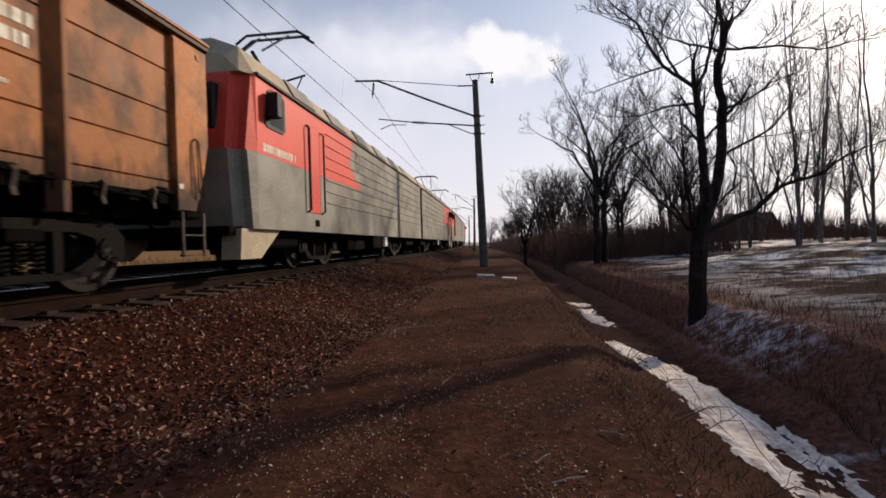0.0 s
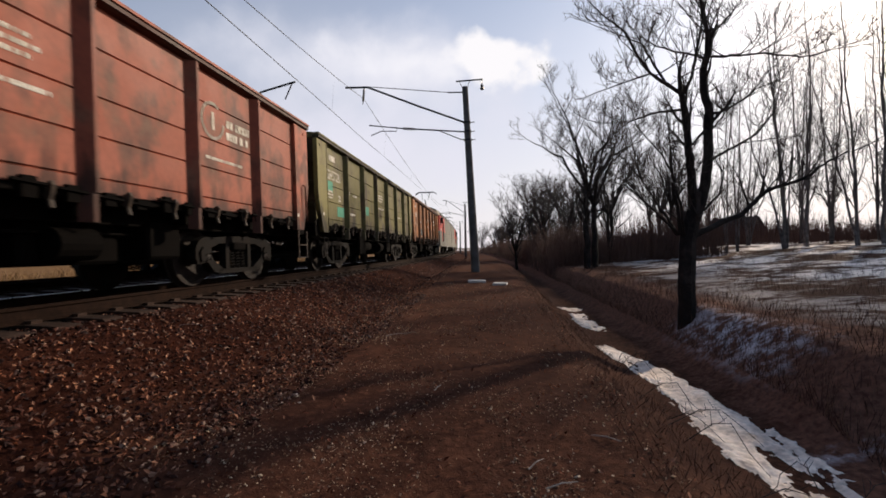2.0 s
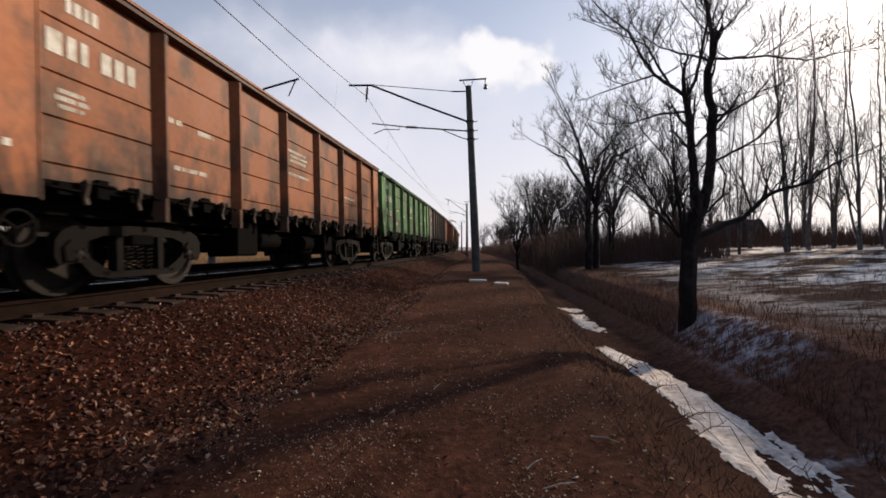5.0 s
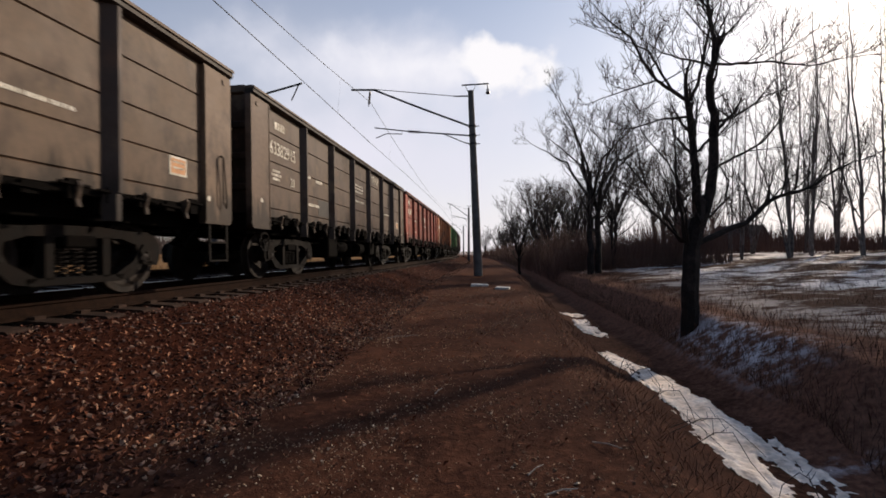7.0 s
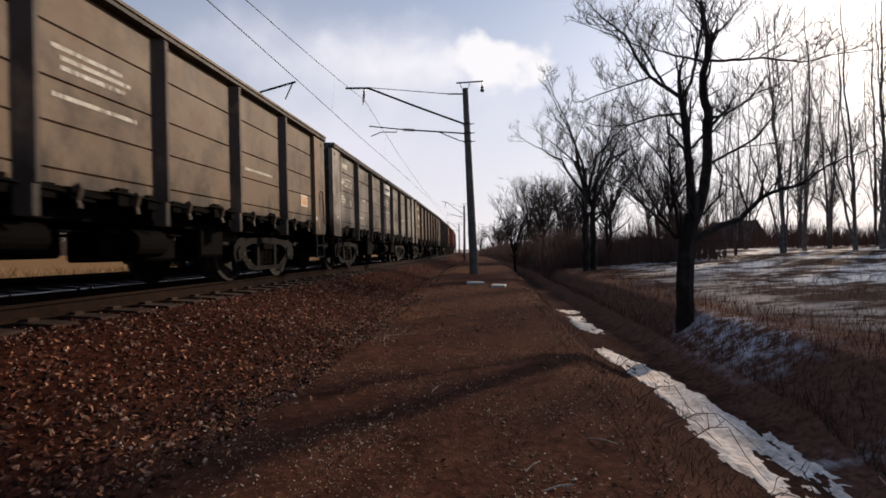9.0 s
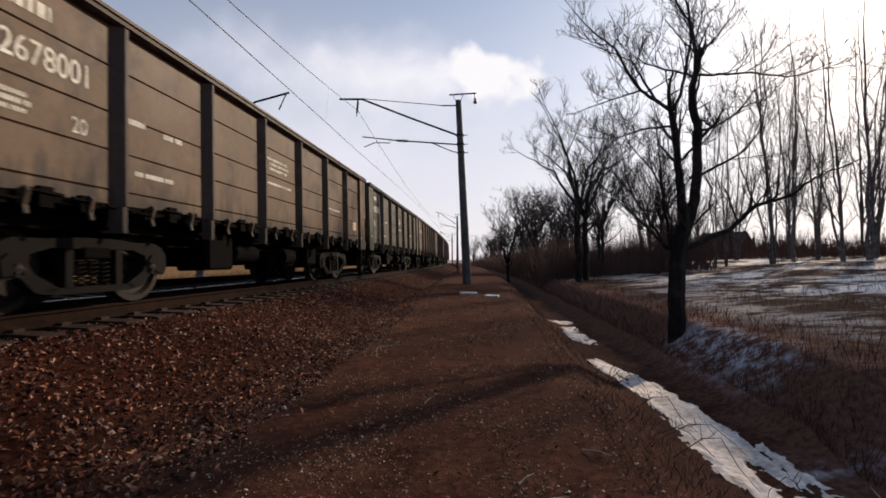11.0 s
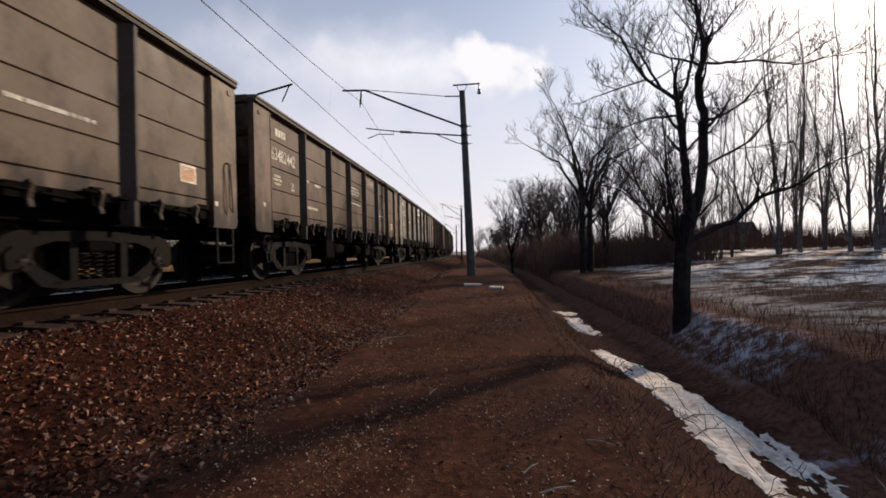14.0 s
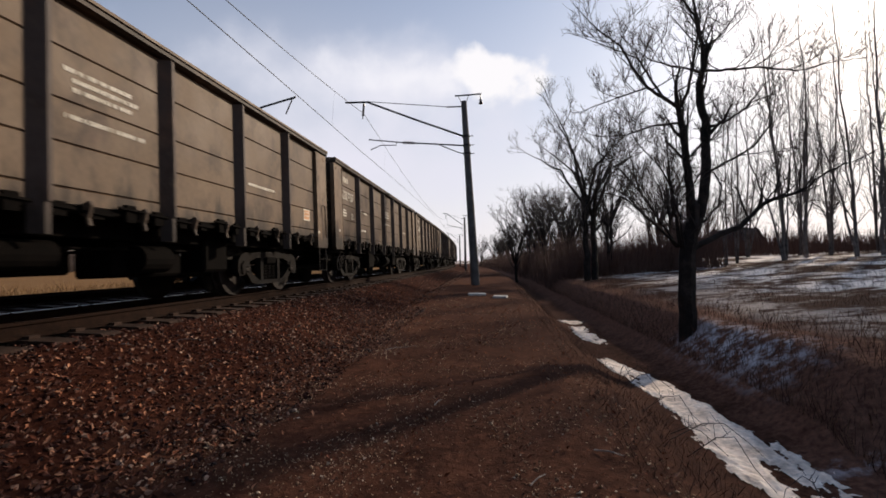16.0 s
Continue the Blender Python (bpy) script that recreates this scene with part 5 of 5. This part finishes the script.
def spot(s, u, dz=0.0):
    return along(s, u, lay(u, s) + dz)


def build_undergrowth():
    rng = random.Random(7)

    def lean(k):
        return Vector((rng.uniform(-k, k), rng.uniform(-k, k), 0))
    rows = []
    for k in range(15000):     # brush along the far edge of the field and through the wood
        s = rng.uniform(18, 75)
        u = rng.uniform(20, 34) + max(0, 34 - s) * 0.5 if rng.random() < 0.55 else rng.uniform(3.2, 20) if s > 40 else rng.uniform(26, 46)
        f = spot(s, u, -0.05)
        h = rng.uniform(0.7, 2.1) * (1.0 + 1.1 * noise.noise((f.x * 0.16, f.y * 0.16, 2.0)))
        rows.append((f, f + Vector((0, 0, h)) + lean(0.35 * h), rng.uniform(0.012, 0.03) * (1.2 if s > 40 else 0.8)))
    for k in range(900):       # round the house
        q = Vector((rng.uniform(23, 33), rng.uniform(50, 58), 0))
        q = spot(*across(q), -0.05)
        h = rng.uniform(1.0, 3.4)
        rows.append((q, q + Vector((0, 0, h)) + lean(0.3 * h), rng.uniform(0.015, 0.035)))
    sticks("brushwood", rows, BRUSH, "dark tangled bare brushwood along the edge of the field", "brushwood")
    rows = []
    for k in range(12000):     # saplings right of the line far off
        s = 27 + 120 * rng.random() ** 1.6
        u = rng.uniform(3.2, 13)
        f = spot(s, u, -0.05)
        h = rng.uniform(0.7, 3.3) * (1.0 + 0.7 * noise.noise((f.x * 0.2, f.y * 0.2, 5.0)))
        rows.append((f, f + Vector((0, 0, h)) + lean(0.3 * h), rng.uniform(0.012, 0.03)))
    sticks("saplings", rows, BRUSH, "dense bare saplings at the edge of the wood", "saplings")
    rows = []
    for k in range(26000):     # dry stalks over the bank and field
        s = 1.2 + 26 * rng.random() ** 1.4 if rng.random() < 0.9 else rng.uniform(-8, 1.2)
        u = 3.2 + 15 * rng.random() ** 2.0
        if noise.noise((s * 0.5, u * 0.5, 1.0)) < -0.12 and u > 5:
            continue
        f = spot(s, u, -0.02)
        h = rng.uniform(0.06, 0.28) * (1.0 if u < 4.6 else 0.8)
        rows.append((f, f + Vector((0, 0, h)) + lean(0.5 * h), rng.uniform(0.002, 0.0045)))
    for k in range(2600):      # sparse stalks down the shoulder of the path
        s, u = 1.0 + 22 * rng.random() ** 1.5, rng.uniform(0.9, 1.9)
        f = spot(s, u, -0.01)
        h = rng.uniform(0.03, 0.16)
        rows.append((f, f + Vector((0, 0, h)) + lean(0.9 * h), rng.uniform(0.002, 0.004)))
    sticks("dry_grass", rows, GRASS, "dry brown grass stalks on the ditch bank and field", "grass")
    rows = []
    for k in range(9000):      # pale grass on the bank beyond the second track
        s, u = rng.uniform(-10, 45), rng.uniform(-19, -12.3)
        f = spot(s, u, -0.02)
        h = rng.uniform(0.06, 0.34) * (1.5 if noise.noise((s * 0.8, u * 0.8, 4.0)) > 0.1 else 0.7)
        rows.append((f, f + Vector((0, 0, h)) + lean(0.6 * h), rng.uniform(0.006, 0.014)))
    sticks("pale_grass", rows, STRAW, "pale dry grass on the bank beyond the second track", "grass")
    rows = []
    for k in range(9000):      # belt of scrub beyond the second track
        s, u = rng.uniform(-15, 150), rng.uniform(-56, -42)
        f = spot(s, u, -0.05)
        h = rng.uniform(1.2, 4.2)
        rows.append((f, f + Vector((0, 0, h)) + lean(0.25 * h), rng.uniform(0.03, 0.07)))
    sticks("scrub", rows, TWIGS, "dense dark scrub beyond the second track", "scrub")


build_undergrowth()


def build_snow(s0, s1, u0, u1, thr, label, seed, lift=0.05, ds=0.04, du=0.022, ragged=0.4):
    """Snow lying in a stretch of ground, breaking up towards its edges."""
    ns, nu = int((s1 - s0) / ds) + 1, int((u1 - u0) / du) + 1
    verts, keep = [], []
    for i in range(ns):
        for j in range(nu):
            s, u = s0 + ds * i, u0 + du * j
            fs, fu = min(i, ns - 1 - i) * ds, min(j, nu - 1 - j) * du
            q = along(s, u)
            v = noise.noise((q.x * 2.2, q.y * 1.1, seed)) + ragged * noise.noise((q.x * 9, q.y * 3.5, seed + 2)) + ragged * 0.5 * noise.noise((q.x * 24, q.y * 13, seed + 5))
            if u0 < 1.83 and s1 < 10:
                # the long strip swings towards the track with distance
                left, right = max(1.72, min(2.08, 2.08 - 0.08 * (s - 5))), 2.88 - 0.13 * max(0.0, s - 5.2) 
                edge = min(u - left, right - u)
                v = v * 0.8 + max(-2.0, min(1.0, edge / 0.2)) * 0.9 + min(0.0, fs / 0.8 - 1.0)
            else:
                v += min(1.0, fu / (0.28 * (u1 - u0))) * 0.9 + min(0.0, fs / 0.8 - 1.0)
            keep.append(v > thr)
            verts.append(spot(s, u, lift * min(1.0, max(0.0, v - thr) * 2) - 0.004))
    faces = [(i * nu + j, i * nu + j + 1, (i + 1) * nu + j + 1, (i + 1) * nu + j) for i in range(ns - 1) for j in range(nu - 1)
             if keep[i * nu + j] and keep[i * nu + j + 1] and keep[(i + 1) * nu + j] and keep[(i + 1) * nu + j + 1]]
    me = bpy.data.meshes.new("snow")
    me.from_pydata(verts, [], faces)
    me.polygons.foreach_set("use_smooth", [True] * len(faces))
    bm = bmesh.new()
    bm.from_mesh(me)
    bmesh.ops.delete(bm, geom=[v for v in bm.verts if not v.link_faces], context="VERTS")
    bm.to_mesh(me)
    bm.free()
    me.materials.append(SNOW)
    tagged(new("snow", me), label, "snow", kind="stuff")


build_snow(-7.0, 9.6, 1.6, 3.06, 0.32, "old granular snow lying along the ditch", 1.0, 0.035, 0.04, 0.022, 0.62)
build_snow(10.6, 15.6, 1.85, 2.75, 0.62, "old granular snow lying along the ditch", 5.0)
build_snow(2.0, 5.0, 2.95, 4.6, 1.35, "thin snow flecks on the ditch bank", 14.0, 0.015, 0.03, 0.03, 1.3)


def scatter(name, count, place, size, mat, label, category, seed, flat=0.7, patchy=-9.0):
    """Loose stones: squashed, knocked-about eight-sided lumps, joined as one sheet."""
    rng = np.random.default_rng(seed)
    base = np.array([(1, 0, 0), (-1, 0, 0), (0, 1, 0), (0, -1, 0), (0, 0, 1), (0, 0, -1)], float)
    tri = np.array([(0, 2, 4), (2, 1, 4), (1, 3, 4), (3, 0, 4), (2, 0, 5), (1, 2, 5), (3, 1, 5), (0, 3, 5)])
    verts, faces = [], []
    for k in range(count):
        s, u = place(rng)
        while noise.noise((s * 1.1, u * 1.6, seed)) + rng.uniform(-0.25, 0.25) < patchy:
            s, u = place(rng)
        r = size(rng, s)
        v = base * rng.uniform(0.6, 1.35, (6, 3)) + rng.uniform(-0.3, 0.3, (6, 3))
        v *= np.array([1, rng.uniform(0.6, 1), flat * rng.uniform(0.6, 1.1)]) * r
        e = Euler(rng.uniform(-0.7, 0.7, 2).tolist() + [rng.uniform(0, 6.28)]).to_matrix()
        v = v @ np.array(e).T + np.array(spot(float(s), float(u), r * 0.25))
        faces.append(tri + 6 * k)
        verts.append(v)
    me = bpy.data.meshes.new(name)
    me.from_pydata(np.concatenate(verts).tolist(), [], np.concatenate(faces).tolist())
    me.materials.append(mat)
    return tagged(new(name, me), label, category, kind="stuff")


def build_litter():
    scatter("ballast_stones", 9500, lambda g: (0.6 + 12 * g.random() ** 1.3, -4.9 + 3.0 * g.random() ** 1.05), lambda g, s: g.uniform(0.014, 0.034), STONE, "reddish broken ballast stones on the track's slope", "ballast", 1)
    scatter("ballast_stones", 3000, lambda g: (12 + 45 * g.random() ** 1.4, -4.9 + 2.8 * g.random() ** 1.05), lambda g, s: g.uniform(0.02, 0.04), STONE, "reddish broken ballast stones on the track's slope", "ballast", 2)
    scatter("track_ballast", 7000, lambda g: (-3 + 40 * g.random() ** 1.3, g.uniform(-7.4, -4.75)), lambda g, s: g.uniform(0.02, 0.036), SHADED_BALLAST, "ballast stones between the sleepers, coloured dark for the train's shade", "ballast", 3)
    scatter("ballast_stones", 4000, lambda g: (g.uniform(-9, 0.8), -4.9 + 2.6 * g.random() ** 0.8), lambda g, s: g.uniform(0.02, 0.04), STONE, "reddish broken ballast stones on the track's slope", "ballast", 5)
    scatter("pebbles", 1800, lambda g: (g.uniform(-6, 1.0), -2.5 + 3.7 * g.random()), lambda g, s: g.uniform(0.005, 0.012), PEBBLE, "small pale pebbles trodden into the dirt path", "pebbles", 6)
    scatter("pebbles", 13000, lambda g: (0.8 + 15 * g.random() ** 1.7, -2.5 + 3.7 * g.random()), lambda g, s: g.uniform(0.004, 0.010) + (0.011 * g.random() if g.random() < 0.14 else 0), PEBBLE, "small pale pebbles trodden into the dirt path", "pebbles", 4, 0.7, 0.02)
    # extra pale pebbles and gravel put where glints show from the camera
    scatter("pebbles", 3200, lambda g: (1.5 + 3.6 * g.random(), -2.3 + 2.8 * g.random()), lambda g, s: g.uniform(0.004, 0.0095), PEBBLE, "small pale pebbles trodden into the dirt path", "pebbles", 8, 0.7, 0.10)
    scatter("pebbles", 900, lambda g: (6.2 + 4.0 * g.random(), -3.4 + 1.9 * g.random()), lambda g, s: g.uniform(0.009, 0.018), PEBBLE, "pale gravel for the glints at the foot of the ballast slope", "gravel", 11, 0.7, 0.08)
    rng = random.Random(9)
    verts, faces = [], []
    for k in range(11000):         # fallen leaves, each a bent lozenge
        s = 0.7 + 16 * rng.random() ** 1.5 if rng.random() < 0.88 else rng.uniform(-8, 0.8)
        u = -4.3 + 2.2 * rng.random() ** 0.9 if rng.random() < 0.85 else rng.uniform(-2.2, 1.2)
        c = spot(s, u, rng.uniform(0.012, 0.035))
        L = rng.uniform(0.012, 0.034)
        e = Euler((rng.uniform(-0.9, 0.9), rng.uniform(-0.9, 0.9), rng.uniform(0, 6.28))).to_matrix()
        n = len(verts)
        for q in ((-L, 0, 0), (0, -0.45 * L, 0.25 * L), (L, 0, 0.1 * L), (0, 0.45 * L, 0.3 * L)):
            verts.append(c + e @ Vector(q))
        faces += [(n, n + 1, n + 2), (n, n + 2, n + 3)]
    me = bpy.data.meshes.new("fallen_leaves")
    me.from_pydata(verts, [], faces)
    me.materials.append(LEAF)
    tagged(new("fallen_leaves", me), "dry reddish-brown fallen leaves on the ballast slope", "leaves", kind="stuff")

    def twig(name, pts, r, label, mat=TWIGS):
        bm = bmesh.new()
        tube(bm, pts, r, r * 0.5, n=5)
        tagged(part(name, bm, mat), label, "twig", "loose twigs")
    pale = surface("bleached_wood", [(0.28, 0.24, 0.20), (0.42, 0.38, 0.33)], 0.8, 6, 0.2, 60)
    for (x, y, a, L) in ((-1.62, 7.0, 30, 0.36), (-1.40, 7.15, 15, 0.2), (0.22, 2.95, 50, 0.16), (0.35, 2.7, 20, 0.2), (-4.1, 4.6, -20, 0.35), (-3.9, 5.3, 10, 0.3), (0.75, 3.4, -35, 0.22), (-0.6, 4.4, 70, 0.15)):
        s, u = across((x, y))
        c = spot(s, u, 0.02)
        d = Vector((math.cos(radians(a)), math.sin(radians(a)), 0)) * L / 2
        twig("twig", [c - d, c + Vector((0, 0, 0.02)), c + d + Vector((0, 0, 0.015))], 0.0055, "bleached broken twig lying on the path", pale)
    # thin shoots that arch over the snow
    for s, u, du, h in ((6.4, 1.55, 0.55, 0.42), (6.3, 1.6, 0.75, 0.30), (6.5, 1.6, 0.12, 0.5), (4.6, 1.6, 0.95, 0.22), (4.3, 1.65, 0.6, 0.35), (5.3, 1.55, 0.8, 0.25), (3.9, 2.5, -0.3, 0.4), (3.7, 2.6, 0.3, 0.35), (4.9, 1.7, 0.5, 0.1), (3.5, 1.8, 0.5, 0.2)):
        a, b = spot(s, u), spot(s + rng.uniform(-0.25, 0.25), u + du)
        top = a.lerp(b, 0.55)
        top.z = max(a.z, b.z) + h * 0.6
        bm = bmesh.new()
        tube(bm, [a, a.lerp(top, 0.6) + Vector((0, 0, 0.06)), top, b.lerp(top, 0.4) + Vector((rng.uniform(-0.1, 0.1), 0, 0.03)), b + Vector((0, 0, 0.02))], 0.0045, 0.002, n=5)
        for k in range(5):
            q = a.lerp(top, 0.3 + 0.14 * k) + Vector((0, 0, 0.04))
            tube(bm, [q, q + Vector((rng.uniform(-0.12, 0.12), rng.uniform(-0.12, 0.12), rng.uniform(0.02, 0.14)))], 0.003, 0.0015, n=4)
        tagged(part("briar_shoot", bm, TWIGS), "thin dark briar shoot arching over the snow", "shoot", "briar shoots")
    for s, u, h in ((3.35, 2.62, 0.42), (3.3, 2.72, 0.36), (3.45, 2.8, 0.3)):
        a = spot(s, u)
        bm = bmesh.new()
        tube(bm, [a, a + Vector((0.01, 0, h * 0.5)), a + Vector((-0.03, 0.02, h * 0.85)), a + Vector((-0.08, 0.03, h))], 0.006, 0.003, n=5)
        tagged(part("grass_stalk", bm, pale), "pale dry stalk standing in the ditch", "stalk", "dry stalks")
    # two slabs by the foot of the pole
    for x, y, a, w in ((-0.80, 16.4, 4, 0.62), (0.02, 15.4, -8, 0.46)):
        s, u = across((x, y))
        bm = bmesh.new()
        box(bm, -w / 2, w / 2, -0.2, 0.2, -0.05, 0.07, 0.015)
        tagged(part("concrete_slab", bm, SLAB, m=Matrix.Translation(spot(s, u)) @ pose(0, 0, 0, 2, 1, a)), "pale concrete slab lying near the pole's foot", "slab", "slabs by the pole")


build_litter()


def build_house():
    s, u = across((30.5, 64))
    h = thing("house", Matrix.Translation((30.5, 64, lay(u, s) - 0.2)) @ pose(0, 0, 0, 0, 0, -52) @ Matrix.Scale(0.58, 4), "dark low house with a sheet roof behind the bare trees", "house")
    for y0, y1 in ((-3, -2.75), (2.75, 3)):
        bm = bmesh.new()
        box(bm, -4.5, 4.5, y0, y1, 0, 3.4)
        part("wall", bm, BRICK, h)
    for x in (-4.5, 4.25):
        bm = bmesh.new()
        prism(bm, [(-2.75, 0), (2.75, 0), (2.75, 3.4), (0, 5.6), (-2.75, 3.4)], "x", x, x + 0.25)
        part("wall", bm, BRICK, h)
    for k in (1, -1):
        bm = bmesh.new()
        prism(bm, [(k * 3.5, 3.05), (0, 5.85), (0, 6.0), (k * 3.5, 3.2)], "x", -4.9, 4.9)
        part("roof", bm, ROOF, h)
    bm = bmesh.new()
    box(bm, 1.2, 1.8, -0.3, 0.3, 5.0, 6.8, 0.03)
    part("chimney", bm, BRICK, h)
    for x in (-2.6, 0, 2.6):
        w = thing("window", pose(x, -3, 1.7), "", "")
        w.parent = h
        bm = bmesh.new()
        box(bm, -0.6, 0.6, -0.05, 0.02, -0.6, 0.6)
        part("frame", bm, SIGN, w)
        bm = bmesh.new()
        box(bm, -0.5, 0.5, -0.06, -0.04, -0.5, 0.5)
        part("pane", bm, GLASS, w)


build_house()


def build_far_pole():
    """A pole of the second track, its arm reaching back over that track."""
    p0, a = on_track(20.6, 0, 0, -4.1)
    base = Vector((p0.x - 3.6, p0.y, 0))
    s, u = across(base)
    base.z = lay(u, s) - 0.1
    k = RAIL_Z - base.z
    g = thing("catenary_pole", Matrix.Translation(base), "grey concrete catenary pole of the second track", "catenary pole", "catenary poles")
    bm = bmesh.new()
    tube(bm, [(0, 0, 0), (0, 0, 8.3)], 0.2, 0.14, n=14)
    part("post", bm, CONCRETE, g)
    bm = bmesh.new()
    tube(bm, [(0.1, 0, k + 6.5), (2.6, 0, k + 8.1), (4.3, 0, k + 8.5)], 0.05, n=8)
    part("cantilever", bm, IRON, g)
    bm = bmesh.new()
    tube(bm, [(4.15, 0, k + 8.45), (3.8, 0, k + 7.7)], 0.03, n=6)
    part("insulator", bm, PORCELAIN, g)
    bm = bmesh.new()
    tube(bm, [(0.1, 0, k + 6.0), (3.6, 0, k + 6.2)], 0.03, n=6)
    part("registration_arm", bm, IRON, g)


build_far_pole()


# ---- sleepers, piece by piece ----
def build_sleepers():
    me = None
    rest = {0.0: [], -4.1: []}
    for k in range(-40, 330):
        s = 0.54 * k
        for track in (0.0, -4.1):
            p, a = on_track(s, 0, 0, track)
            m = Matrix.Translation(p) @ pose(0, 0, 0, 0, -math.degrees(CANT), math.degrees(a))
            if track == 0.0 and 0 <= k < 150:
                if me is None:
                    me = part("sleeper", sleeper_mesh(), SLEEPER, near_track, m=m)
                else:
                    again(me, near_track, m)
            elif -20 <= k < 250:
                rest[track].append(m)
    for track, root in ((0.0, near_track), (-4.1, far_track)):
        bm = sleeper_mesh()
        co, fc = [v.co.copy() for v in bm.verts], []
        bm.verts.index_update()
        polys = [[v.index for v in f.verts] for f in bm.faces]
        bm.free()
        verts = []
        for m in rest[track]:
            n = len(verts)
            verts += [m @ c for c in co]
            fc += [[n + i for i in q] for q in polys]
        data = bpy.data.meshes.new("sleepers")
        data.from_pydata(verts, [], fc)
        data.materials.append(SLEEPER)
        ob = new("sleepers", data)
        ob.parent = root
        tagged(ob, kind="stuff")


build_sleepers()

# ---- the train's way ----
def motions():
    times = [0.5 * k for k in range(33)]

    def ride(ob, ahead, turned=0.0):
        """Along the rails, its middle so far ahead of the first wagon's rear end."""
        rows = []
        for t in times:
            p, a = on_track(run(t) + ahead)
            rows.append((t, Matrix.Translation(p) @ pose(0, 0, 0, 0, -math.degrees(CANT), math.degrees(a)) @ pose(0, 0, 0, 0, 0, turned)))
        walk(ob, rows)

    for i, w in enumerate(WAGONS):
        ride(w, BODY / 2 - WAGON * i)
    for i, sec in enumerate(LOCOS):
        ride(sec, BODY / 2 + WAGON / 2 + LOCO * (i + 0.5), 180.0 * (i % 2))
    # all wheels turn alike; the locomotive's reversed sections turn theirs the other way
    for units, way in ((WAGONS + LOCOS[0::2], -1), (LOCOS[1::2], 1)):
        wheels = [o for u in units for o in u.children_recursive if o.name.split(".")[0] == "wheelset"]
        walk(wheels[0], [(k / FPS, Matrix.Rotation(way * (run(k / FPS) - run(0)) / 0.478, 4, "X")) for k in range(16 * FPS + 1)])
        keys = wheels[0].animation_data
        for o in wheels[1:]:
            o.rotation_mode = "QUATERNION"
            o.animation_data_create()
            o.animation_data.action = keys.action
            o.animation_data.action_slot = keys.action_slot


motions()
